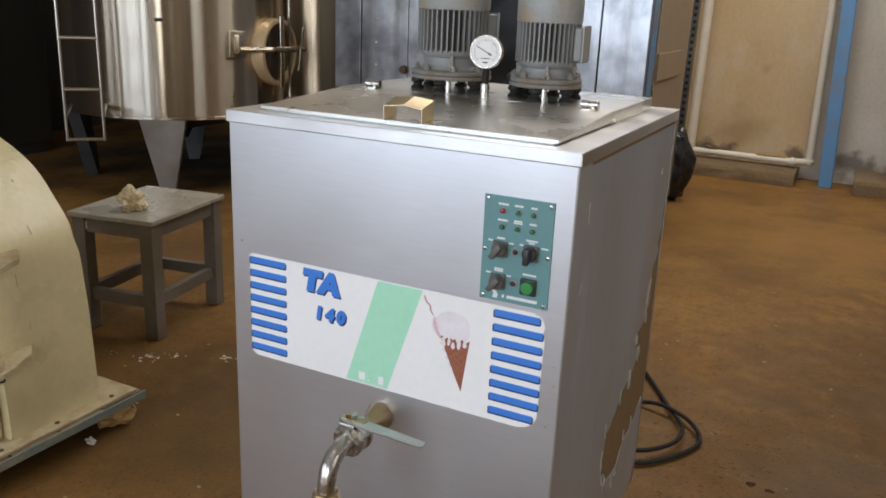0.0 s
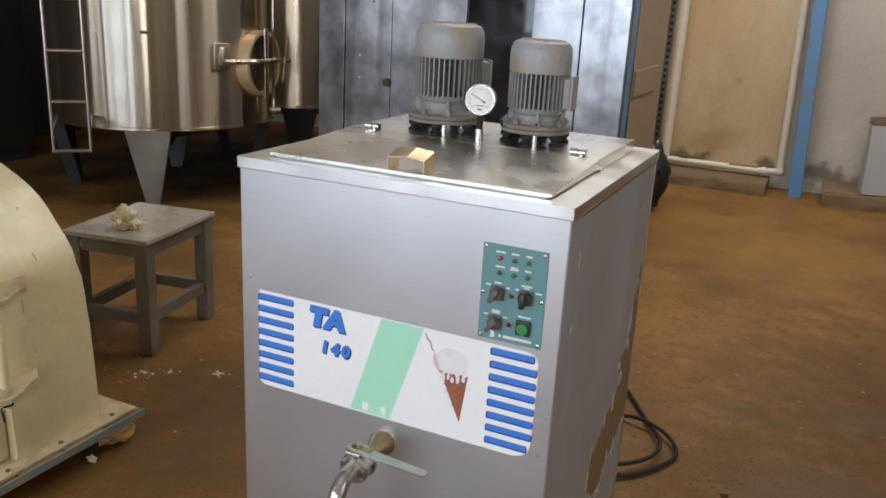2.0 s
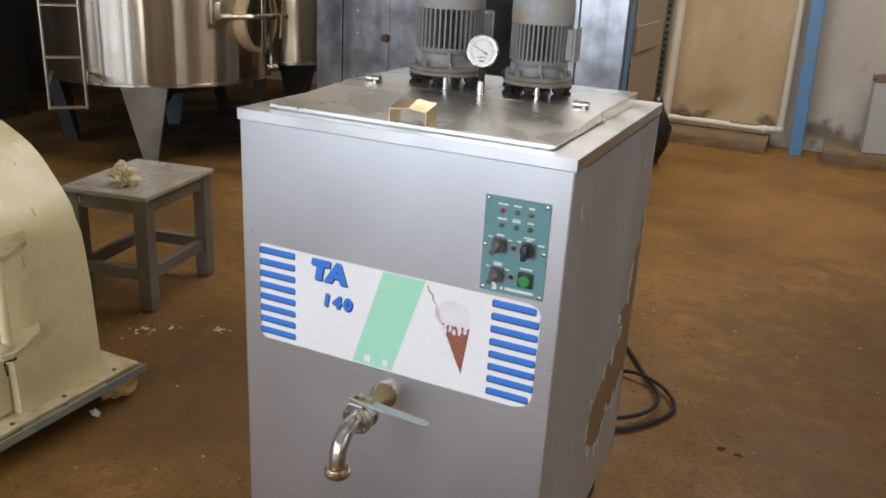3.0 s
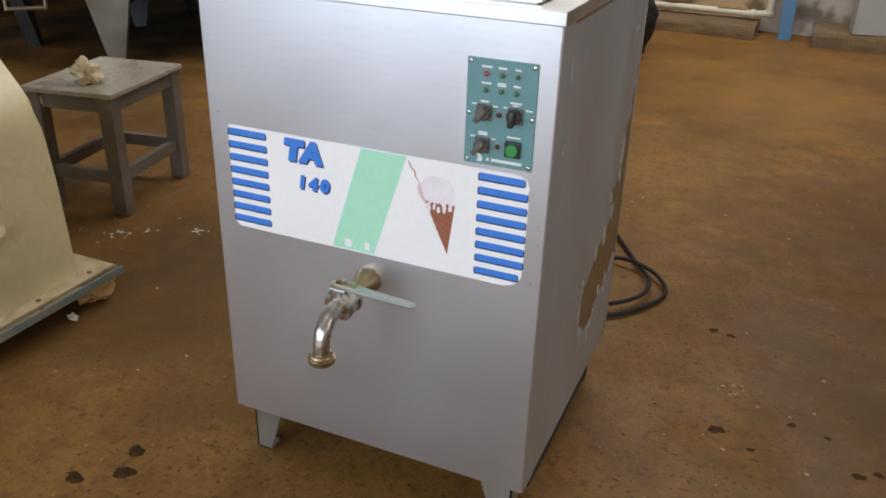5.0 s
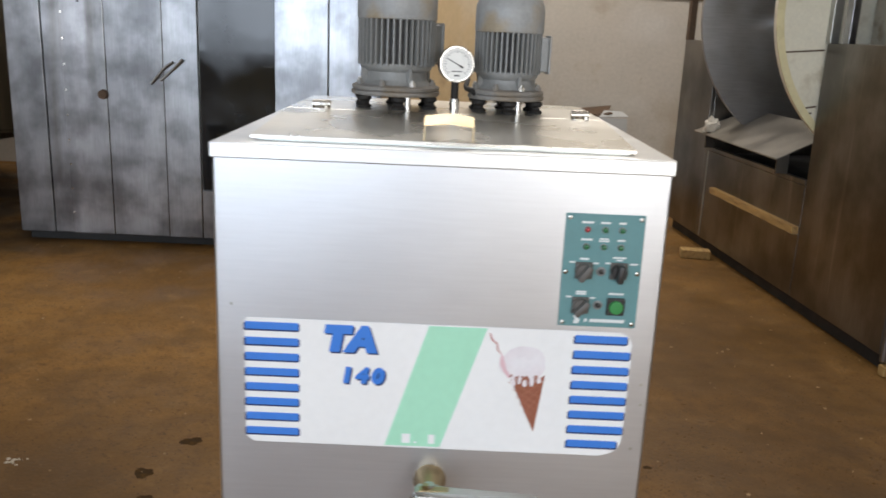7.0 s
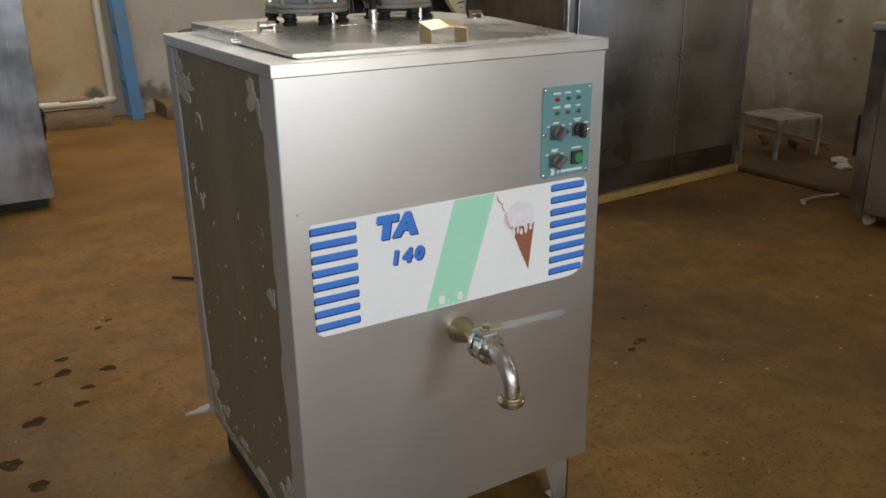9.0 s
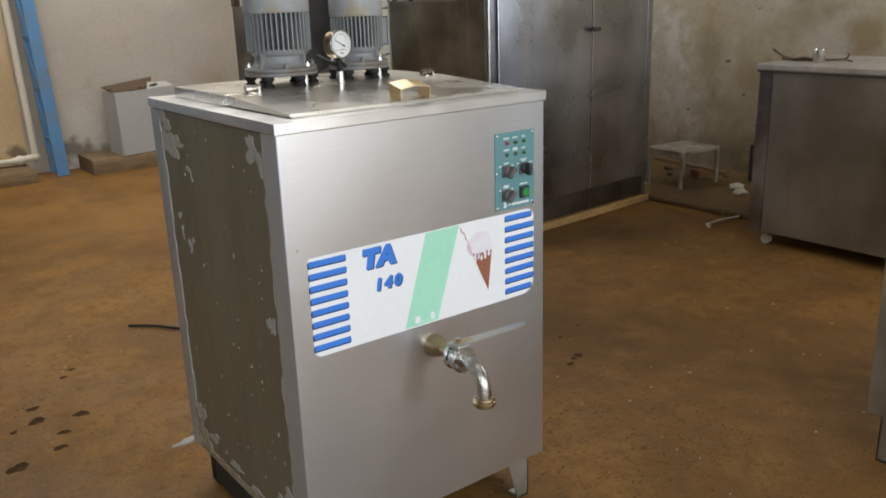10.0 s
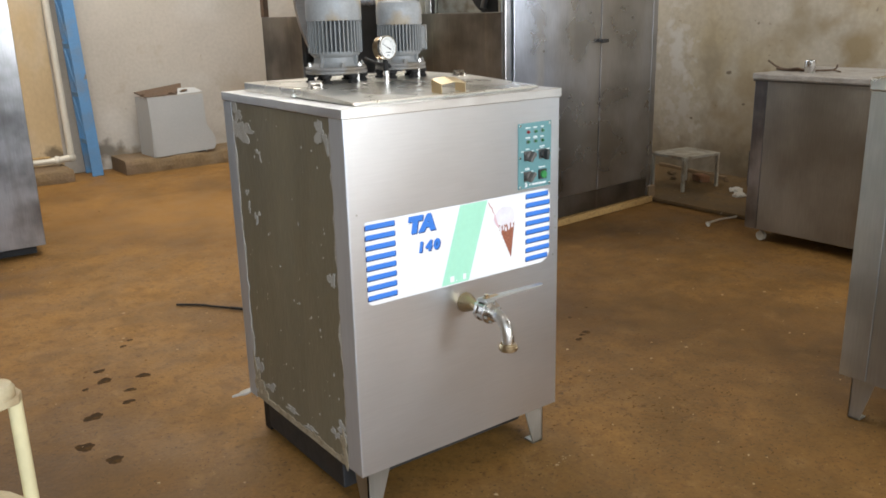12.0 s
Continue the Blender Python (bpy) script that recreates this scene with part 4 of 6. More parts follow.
for v in bm.verts:
    d = v.co.copy()
    k = 1 + 0.35 * noise.noise(d * 2.1 + Vector((4, 1, 7))) + 0.2 * noise.noise(d * 5.0)
    v.co = Vector((0.575 + 0.075 * d.x * k, 0.30 + 0.075 * d.y * k, min(max(0.05 + 0.062 * d.z * k, 0.0), 0.093)))
part("broken_block", bm, WOOD_YELLOW, pal, "split brown corner block")
bm = B()
box(bm, 0.664, -0.84, 0.090, 0.672, 0.376, 0.119, 0.002)
part("edge_strip", bm, material("faded_teal_edge", (0.16, 0.19, 0.17), 0.7, 0.0, 0.2, 9, 60, 0.15, second=(0.28, 0.22, 0.13), second_scale=7), pal, "faded teal painted edge")

# ---- grey stool ----
st = thing("wooden_stool", "grey painted square stool with a scuffed top and stretchers", "stool", -2.01, 1.29, 0, 10)
SX, SY, SH = 0.215, 0.285, 0.545
bm = B()
box(bm, -SX, -SY, SH - 0.022, SX, SY, SH, 0.004)
part("seat", bm, STOOL_TOP, st)
for sx in (-1, 1):
    for sy in (-1, 1):
        bm = B()
        x, y = sx * (SX - 0.045), sy * (SY - 0.045)
        box(bm, x - 0.032, y - 0.032, 0, x + 0.032, y + 0.032, SH - 0.022, 0.003)
        part("leg", bm, GREY_PAINT, st)
for sy in (-1, 1):
    y = sy * (SY - 0.045)
    for z0, z1, o in ((SH - 0.09, SH - 0.022, 0.02), (0.14, 0.195, 0.016)):
        bm = B()
        box(bm, -SX + 0.077, y - o, z0, SX - 0.077, y + o, z1, 0.002)
        part("apron" if z1 > 0.3 else "stretcher", bm, GREY_PAINT, st)
for sx in (-1, 1):
    x = sx * (SX - 0.045)
    for z0, z1, o in ((SH - 0.09, SH - 0.022, 0.02), (0.14, 0.195, 0.016)):
        bm = B()
        box(bm, x - o, -SY + 0.077, z0, x + o, SY - 0.077, z1, 0.002)
        part("apron" if z1 > 0.3 else "stretcher", bm, GREY_PAINT, st)
bm = B()
box(bm, -SX + 0.05, -SY + 0.02, SH - 0.075, -SX + 0.085, -SY + 0.0245, SH - 0.04)
part("sticker", bm, RAG, st, "small white label")


def crumple(name, label, category, mat, x, y, z, sx, sy, sz, seed, rough=0.45):
    bm = B()
    bmesh.ops.create_icosphere(bm, subdivisions=4, radius=1.0)
    off = Vector((seed * 3.1, seed * 1.7, seed))
    for v in bm.verts:
        d = v.co.copy()
        k = 1 + rough * noise.noise(d * 1.8 + off) + rough * 0.8 * abs(noise.noise(d * 4.5 + off)) - rough * 0.35 * abs(noise.noise(d * 9 + off))
        v.co = Vector((d.x * sx * k, d.y * sy * k, max(sz * (0.75 + d.z * k), 0)))
    ob = part(name, bm, mat, None, "", False)
    ob.location = (x, y, z)
    return tagged(ob, label, category)


crumple("dirt_clod", "dark clod of dirt on the low pipe", "dirt", CONCRETE, -0.43, 6.905, 0.198, 0.06, 0.025, 0.02, 31, 0.6)
crumple("crumpled_paper", "crumpled cream rag of paper on the stool", "paper", PAPER, -1.97, 1.15, SH, 0.056, 0.05, 0.05, 2, 0.55)

# ---- long soiled steel machine with a drum, and its door cabinet ----
OX, OY, OT = 2.05, 2.17, 4.2
mc = thing("drum_machine", "long soiled stainless steel machine with an open drum bay", "machine", OX, OY, 0, OT)


def panel(name, parent, x0, y0, z0, x1, y1, z1, mat=STEEL_DARK, bevel=0.004, label=""):
    bm = B()
    box(bm, x0, y0, z0, x1, y1, z1, bevel)
    return part(name, bm, mat, parent, label)


panel("side_panel", mc, 0.0, 0.03, 0.09, 0.03, 0.92, 1.48)
panel("side_panel", mc, 0.0, 2.42, 0.09, 0.03, 3.07, 1.48)
panel("lower_panel", mc, 0.0, 0.925, 0.09, 0.03, 2.415, 0.72)
panel("end_panel", mc, 0.03, 3.04, 0.09, 1.5, 3.07, 1.48)
panel("rail", mc, -0.004, 0.925, 0.722, 0.03, 2.415, 0.75)
# near-black inside and base: the bay's shade put into colour
panel("inner_floor", mc, 0.03, 0.93, 0.68, 1.5, 2.41, 0.70, BLACK_SHADE)
panel("back_panel", mc, 1.5, 0.03, 0.09, 1.53, 3.07, 2.5, DARK_WALL)
panel("bay_wall", mc, 0.03, 0.90, 0.7, 1.5, 0.92, 1.48)
panel("bay_wall", mc, 0.03, 2.42, 0.7, 1.5, 2.44, 1.48)
panel("base", mc, 0.05, 0.02, 0.0, 1.5, 3.05, 0.09, BLACK_SHADE)
for y0 in (0.0, 0.9, 2.40, 3.02):
    panel("corner_post", mc, 0.0, y0 + (0.03 if y0 == 0 else 0), 1.48, 0.05, y0 + 0.06, 2.5, RUST if y0 > 3 else STEEL_DULL)
panel("top_beam", mc, 0.0, 0.03, 2.42, 0.06, 3.08, 2.5, STEEL_DULL)
panel("roof_sheet", mc, 0.0, 0.0, 2.5, 1.53, 3.08, 2.52, STEEL_DULL)
# bowl: grey and cream round end plates that stand out of the bay, shaft, bay shade as a dark sheet
def round_plate(bm, cx, cz, r, y0, y1, lo=0.74, n=72):
    pts = [(cx + r * math.cos(2 * math.pi * k / n), max(cz + r * math.sin(2 * math.pi * k / n), lo)) for k in range(n)]
    keep = [p for i, p in enumerate(pts) if p != pts[i - 1]]
    return prism(bm, keep, "y", y0, y1)


part("end_plate", round_plate(B(), 0.65, 1.67, 0.92, 2.04, 2.07, 0.84), GREY_DISC, mc, "round dark grey steel end plate")
part("end_plate", round_plate(B(), 0.60, 1.67, 0.88, 0.945, 0.985), PLATE_CREAM, mc, "round soiled cream end plate")
bm = B()
arc = [radians(150 + 4 * k) for k in range(34) if 1.67 + 0.885 * math.sin(radians(150 + 4 * k)) > 0.87]
prism(bm, [(0.60 + 0.885 * math.cos(a), 1.67 + 0.885 * math.sin(a)) for a in arc] + [(0.60 + 0.845 * math.cos(a), 1.67 + 0.845 * math.sin(a)) for a in arc[::-1]], "y", 0.938, 0.945)
part("plate_rim", bm, CREAM_PAINT, mc)
for z0, x0, x1, dz in ((1.42, -0.24, 0.0, 0.02), (1.13, -0.09, 0.0, 0.015), (1.10, -0.07, -0.02, 0.01)):
    bm = B()
    prism(bm, [(x0, z0), (x1, z0 + dz), (x1, z0 + dz + 0.009), (x0, z0 + 0.007)], "y", 0.940, 0.946)
    part("plate_seam", bm, RUST, mc)
bm = B()
rod(bm, (0.30, 0.99, 1.60), (0.30, 2.04, 1.60), 0.06, n=20)
part("shaft", bm, CHROME, mc, "bright mixer shaft", True)
panel("rear_liner", mc, 1.0, 0.99, 0.7, 1.02, 2.03, 2.45, BLACK_SHADE)
# machinery in the window over the first side panel
panel("inner_plate", mc, 0.22, 0.06, 1.48, 0.24, 0.9, 2.45, WHITE_METAL)
panel("window_post", mc, 0.0, 0.72, 1.48, 0.04, 0.78, 2.45, STEEL_WALL)
bm = B()
bmesh.ops.create_cone(bm, cap_ends=True, segments=32, radius1=0.24, radius2=0.24, depth=0.05, matrix=pose(0.15, 0.24, 1.70, 0, 90, 0))
part("pulley", bm, RUBBER, mc, "black oily pulley", True)
bm = B()
for k in range(5):
    a = 2 * math.pi * k / 5
    rod(bm, (0.10, 0.24, 1.70), (0.10, 0.24 + 0.2 * math.cos(a), 1.70 + 0.2 * math.sin(a)), 0.02, n=8)
rod(bm, (0.06, 0.24, 1.70), (0.14, 0.24, 1.70), 0.05, n=16)
part("pulley_spoke", bm, STEEL_DARK, mc)
# tilted shelf plate, batten
bm = B()
vs = [bm.verts.new((x, y, z + d)) for d in (0.0, 0.007) for x, y, z in ((-0.08, 2.46, 0.84), (-0.123, 1.06, 0.84), (0.24, 1.05, 1.015), (0.26, 2.30, 1.015))]
for f in ((0, 1, 2, 3), (4, 5, 6, 7), (0, 1, 5, 4), (1, 2, 6, 5), (2, 3, 7, 6), (3, 0, 4, 7)):
    bm.faces.new([vs[q] for q in f])
part("shelf_plate", bm, PLATE_DULL, mc, "loose tilted steel shelf plate")
# brackets take the shade under the plate as their colour
for y0 in (1.15, 2.25):
    bm = B()
    prism(bm, [(-0.07, 0.75), (0.0, 0.75), (0.0, 0.89), (-0.07, 0.845)], "y", y0, y0 + 0.012)
    part("shelf_bracket", bm, SHADE_STEEL, mc)
bm = B()
prism(bm, [(0.92, 0.449), (2.14, 0.449), (2.15, 0.489), (0.93, 0.489)], "x", -0.04, -0.002)
part("batten", bm, WOOD_YELLOW, mc, "yellow raw timber batten")
bm = B()
prism(bm, [(2.335, 0.1), (2.347, 0.1), (2.347, 0.72), (2.335, 0.72)], "x", -0.006, -0.001)
part("seam_strip", bm, STEEL_DULL, mc)

cb = thing("steel_cabinet", "tall stainless steel cabinet with two doors on a timber base", "cabinet", OX, OY, 0, OT)
panel("carcass", cb, 0.02, 0.025, 0.1, 1.60, 0.028, 2.5, STEEL_DULL, 0)
panel("corner_trim", cb, 0.0, 0.0, 0.055, 0.06, 0.028, 2.5, STEEL_WALL, 0.012)
panel("door", cb, 0.075, -0.006, 0.2, 0.945, 0.022, 2.45, CAB_STEEL, 0.004)
panel("door", cb, 0.953, -0.006, 0.2, 1.555, 0.022, 2.45, CAB_STEEL, 0.004)
panel("end_trim", cb, 1.56, -0.004, 0.055, 1.62, 0.028, 2.5, CAB_STEEL, 0.004)
panel("kick_panel", cb, 0.062, 0.0, 0.055, 1.56, 0.022, 0.195, STEEL_DARK, 0.003)
bm = B()
box(bm, 0.915, -0.05, 1.255, 0.985, -0.03, 1.28, 0.005)
rod(bm, (0.93, -0.03, 1.267), (0.93, -0.004, 1.267), 0.009, n=10)
part("latch", bm, BLACK_PLASTIC, cb)
panel("timber_base", cb, 0.0, -0.03, 0.0, 1.62, 0.02, 0.05, WOOD_YELLOW, 0.006, "raw timber sleeper")
panel("block", cb, 1.58, -0.02, 0.03, 1.66, 0.06, 0.13, WOOD, 0.006)

bm = B()
box(bm, -0.1, -0.05, 0, 0.1, 0.05, 0.06, 0.006)
wb = tagged(part("wood_block", bm, WOOD_YELLOW), "small raw timber offcut on the floor", "wood block")
wb.matrix_world = pose(1.78, 4.23, 0, 0, 0, -8)
crumple("dough_lump", "dried white lump of dough beside the drum", "dough", RAG, 1.845, 4.40, 0.862, 0.05, 0.04, 0.05, 9)

# ---- steel counter by the east wall ----
co = thing("steel_counter", "stainless steel counter on castors with an overhanging worktop", "counter", 3.25, 0.5, 0)
panel("body", co, 0.012, -0.62, 0.075, 0.7, 0.66, 1.03, COUNTER_STEEL, 0.006)
panel("side_skin", co, 0.0, -0.60, 0.08, 0.012, 0.57, 1.03, COUNTER_STEEL, 0.002)
panel("corner_skin", co, 0.002, 0.575, 0.08, 0.012, 0.658, 1.03, STEEL_WALL, 0.002)
panel("worktop", co, -0.022, -0.66, 1.036, 0.74, 0.668, 1.075, WORKTOP, 0.008)
# shade under the worktop edge, built as a dark sheet
panel("drip_edge", co, -0.016, -0.65, 1.026, 0.73, 0.662, 1.0355, SHADE_STEEL, 0.001)
for x, y in ((0.05, 0.56), (0.62, 0.56), (0.05, -0.56), (0.62, -0.56)):
    bm = B()
    rod(bm, (x - 0.013, y, 0.03), (x + 0.013, y, 0.03), 0.03, n=16)
    rod(bm, (x, y, 0.05), (x, y, 0.08), 0.012, n=8)
    part("castor", bm, WHITE_METAL, co, smooth=True)
bm = B()
lathe(bm, [(0.030, 0), (0.032, 0.005), (0.032, 0.074), (0.029, 0.078)], 20)
cup = tagged(part("metal_cup", bm, CHROME, smooth=True), "small bright metal cup on the counter", "cup")
cup.location = (3.42, 0.9, 1.075)
bm = B()
sweep(bm, [(0.12, 0.36, 0.055), (0.07, 0.26, 0.02), (0.02, 0.16, 0.012), (0.03, 0.10, 0.02), (0.02, 0.02, 0.010), (0.035, -0.06, 0.012), (0.05, -0.12, 0.016)], 0.0065, 8)
sweep(bm, [(0.05, -0.12, 0.016), (0.055, -0.14, 0.028), (0.05, -0.15, 0.05)], 0.005, 8)
sweep(bm, [(0.03, 0.24, 0.012), (0.03, 0.16, 0.008), (0.04, 0.08, 0.008), (0.03, 0.01, 0.008)], 0.008, 8)
sweep(bm, [(0.05, -0.12, 0.016), (0.065, -0.145, 0.010), (0.07, -0.165, 0.006)], 0.005, 8)
tw = tagged(part("cable_offcut", bm, RUST, smooth=True), "twisted brown cable offcut lying on the counter", "cable")
tw.location = (3.45, 0.92, 1.075)

# ---- neighbouring steel machine (only its corner shows) ----
rc = thing("steel_machine", "brushed steel machine on tapered legs", "machine", 1.336, -0.53, 0)
panel("body", rc, 0.0, -0.8, 0.17, 0.8, 0.0, 1.2, STEEL_DULL, 0.004)
panel("side_skin", rc, -0.004, -0.8, 0.17, 0.0, -0.10, 1.2, STEEL_DULL, 0.001)
panel("corner_skin", rc, -0.006, -0.094, 0.172, 0.0, 0.003, 1.2, STEEL_DULL, 0.002)
panel("top_rim", rc, -0.01, -0.81, 1.2, 0.81, 0.01, 1.245, STEEL_TOP, 0.006)
panel("lid", rc, 0.04, -0.76, 1.245, 0.76, -0.05, 1.27, WHITE_METAL, 0.006)


def taper_leg(parent, x, y, sx, sy, top, mat):
    """Folded angle leg that narrows towards the floor; (x, y): its outer corner, sx, sy: the way in."""
    bm = B()
    w0, w1, t = 0.088, 0.042, 0.004
    for k in range(2):
        vs = []
        for z, w in ((0.0, w1), (top, w0)):
            for a, b in ((0, 0), (w, 0), (w, t), (0, t)):
                p = (x + sx * a, y + sy * b, z) if k == 0 else (x + sx * b, y + sy * a, z)
                vs.append(bm.verts.new(p))
        for f in ((0, 1, 2, 3), (4, 5, 6, 7), (0, 1, 5, 4), (1, 2, 6, 5), (2, 3, 7, 6), (3, 0, 4, 7)):
            bm.faces.new([vs[i] for i in f])
    lg = part("leg", bm, mat, parent)
    bm = B()
    box(bm, min(x, x + sx * 0.045), min(y, y + sy * 0.045), 0, max(x, x + sx * 0.045), max(y, y + sy * 0.045), 0.006, 0.001)
    part("foot_pad", bm, mat, lg)
    return lg


for x, y, sx, sy in ((0.03, -0.03, 1, -1), (0.77, -0.03, -1, -1), (0.03, -0.77, 1, 1), (0.77, -0.77, -1, 1)):
    taper_leg(rc, x, y, sx, sy, 0.17, STEEL_DULL)

# ---- white stool by the east wall ----
ws = thing("metal_stool", "low chipped white tubular metal stool by the wall", "stool", 4.22, 2.39, 0.03, -6)
bm = B()
box(bm, -0.188, -0.162, 0.270, 0.198, 0.162, 0.280, 0.003)
part("seat", bm, STOOL_SEAT, ws, "grimy worn seat")
for sy in (-0.17, 0.17):
    bm = B()
    box(bm, -0.203, sy - 0.013, 0.262, 0.213, sy + 0.013, 0.288, 0.005)
    part("seat_rail", bm, WHITE_METAL, ws, "chipped white rail")
for sx in (-0.19, 0.2):
    bm = B()
    box(bm, sx - 0.013, -0.157, 0.262, sx + 0.013, 0.157, 0.287, 0.005)
    part("seat_rail", bm, WHITE_METAL, ws, "chipped white rail")
    for sy in (-0.17, 0.17):
        bm = B()
        box(bm, sx - 0.0125, sy - 0.0125, 0, sx + 0.0125, sy + 0.0125, 0.262, 0.004)
        part("leg", bm, WHITE_METAL, ws)
for k, (x, y, sx, sy, sz) in enumerate(((4.36, 1.98, 0.06, 0.04, 0.016), (4.2, 1.84, 0.055, 0.04, 0.018), (4.3, 1.92, 0.03, 0.03, 0.014))):
    crumple("rag", "crumpled white rag on the dusty slab", "rag", RAG, x, y, 0.03, sx, sy, sz, k + 4)
bm = B()
sweep(bm, [(0, 0, 0.015), (0.12, 0.0, 0.02), (0.24, -0.01, 0.016), (0.3, -0.03, 0.02)], 0.008, 8)
sweep(bm, [(0, 0, 0.015), (-0.03, -0.03, 0.015)], 0.014, 8)
sk = tagged(part("white_strip", bm, RAG, smooth=True), "curled white plastic strip on the floor", "strip")
sk.location = (3.36, 1.52, 0)
bm = B()
rod(bm, (0, 0, 0), (0, 0, 0.29), 0.02, n=12)
tp = tagged(part("black_tube", bm, BLACK_PLASTIC, smooth=True), "black tube standing behind the counter", "tube")
tp.location = (4.62, 2.03, 0.03)
bm = B()
box(bm, -0.075, -0.045, 0, 0.075, 0.05, 0.055, 0.008)
bk = tagged(part("brick", bm, BRICK), "broken orange brick lying behind the stool", "brick")
bk.matrix_world = pose(4.5, 2.42, 0.03, 0, 0, 62)
bm = B()
box(bm, -0.42, -0.016, 0, 0.42, 0.016, 0.03, 0.004)
st = tagged(part("wooden_stick", bm, WOOD), "dark wooden stick lying along the wall foot", "stick")
st.matrix_world = pose(4.76, 2.72, 0.03, 0, 0, 80)
for k, (x, y, r) in enumerate(((4.38, 2.62, 0.022), (4.56, 2.78, 0.03), (4.62, 2.25, 0.018))):
    crumple("rubble_piece", "small brown lump of rubble on the slab", "rubble", CONCRETE, x, y, 0.03, r * 1.3, r, r * 0.7, k + 21, 0.5)

# ---- the pasteurizer ----
W2, DEP, ZB, ZT = 0.40, 0.797, 0.151, 1.247
pz = thing("pasteurizer", "brushed steel ice cream pasteurizer with worn sides on tapered legs", "pasteurizer", 0, 0, 0)
# front sheet folds round both corners
bm = B()
prism(bm, [(-W2 + 0.0008, 0.002), (-W2 + 0.0015, 0.0012), (-W2 + 0.004, 0), (W2 - 0.004, 0), (W2 - 0.0015, 0.0012), (W2 - 0.0008, 0.002), (W2 - 0.003, 0.004), (-W2 + 0.003, 0.004)], "z", ZB, ZT - 0.02)
part("front_sheet", bm, STEEL_FRONT, pz)
for sx in (-1, 1):
    bm = B()
    prism(bm, [(sx * (W2 - 0.0009), 0.0021), (sx * W2, 0.004), (sx * W2, 0.075), (sx * (W2 - 0.003), 0.075), (sx * (W2 - 0.003), 0.0041)], "z", ZB, ZT - 0.02)
    part("corner_fold", bm, STEEL_FOLD, pz)
bm = B()
box(bm, -W2 + 0.006, 0.005, ZB + 0.004, W2 - 0.006, DEP - 0.004, ZT - 0.025)
part("inner_body", bm, BLACK_SHADE, pz)
side_l = panel("side_board", pz, -W2 + 0.002, 0.076, ZB + 0.002, -W2 + 0.006, 0.75, ZT - 0.03, OLIVE, 0.001, "olive brown side with dried glue")
panel("rear_strip", pz, -W2 - 0.001, 0.735, ZB - 0.01, -W2 + 0.0018, DEP, ZT - 0.03, FILM, 0.0005)
side_r = panel("side_board", pz, W2 - 0.006, 0.076, ZB + 0.002, W2 - 0.002, DEP - 0.002, ZT - 0.03, BOARD, 0.001, "brown board under torn film")
panel("rear_sheet", pz, -W2, DEP - 0.004, ZB, W2, DEP, ZT - 0.03, STEEL_DULL, 0.001)
panel("bottom_sheet", pz, -W2 + 0.004, 0.004, ZB, W2 - 0.004, DEP - 0.004, ZB + 0.004, BLACK_SHADE, 0)
# grey film on the right side, torn towards the back
rng = random.Random(11)
tear = [(0.784, 1.21), (0.778, 1.0), (0.77, 0.94), (0.752, 0.90), (0.768, 0.87), (0.725, 0.84), (0.712, 0.77), (0.735, 0.745), (0.70, 0.70), (0.635, 0.68), (0.625, 0.645), (0.665, 0.615),
        (0.60, 0.565), (0.525, 0.555), (0.475, 0.512), (0.412, 0.49), (0.40, 0.43), (0.395, 0.385), (0.43, 0.372), (0.455, 0.335), (0.52, 0.326)]
low = [(0.52, 0.326), (0.56, 0.328), (0.575, 0.36), (0.618, 0.377), (0.687, 0.388), (0.722, 0.398), (0.75, 0.425), (0.785, 0.44)]
edge = []
for a, b in list(zip(tear, tear[1:])) + list(zip(low, low[1:])):
    for k in range(4):
        t = k / 4
        edge.append((a[0] + (b[0] - a[0]) * t + rng.uniform(-0.007, 0.007), a[1] + (b[1] - a[1]) * t + rng.uniform(-0.004, 0.004)))
bm = B()
prism(bm, [(0.0765, ZT - 0.035)] + edge + [(0.785, 0.43), (0.787, 0.24), (0.77, 0.20), (0.775, 0.175), (0.745, 0.165), (0.70, ZB + 0.004), (0.0765, ZB + 0.004)], "x", W2 - 0.0019, W2 - 0.0005)
part("torn_film", bm, FILM, side_r, "grey film torn off towards the back")
# pale scraps along the tear
for k in range(34):
    y, z = (tear + low)[rng.randrange(6, len(tear) + 5)]
    bm = B()
    prism(bm, blob(rng, y + rng.uniform(-0.02, 0.01), z + rng.uniform(-0.02, 0.02), rng.uniform(0.003, 0.007), rng.uniform(0.008, 0.022), 9, 0.6), "x", W2 - 0.001, W2 + 0.0012)
    part("film_scrap", bm, RESIDUE, side_r)
for y, z, ry, rz in ((0.085, 1.12, 0.006, 0.016), (0.075, 0.97, 0.007, 0.015), (0.70, 1.10, 0.008, 0.012)):
    bm = B()
    prism(bm, blob(rng, y, z, ry, rz, 9, 0.6), "x", W2 - 0.001, W2 + 0.0008)
    part("film_scrap", bm, RESIDUE, side_r)
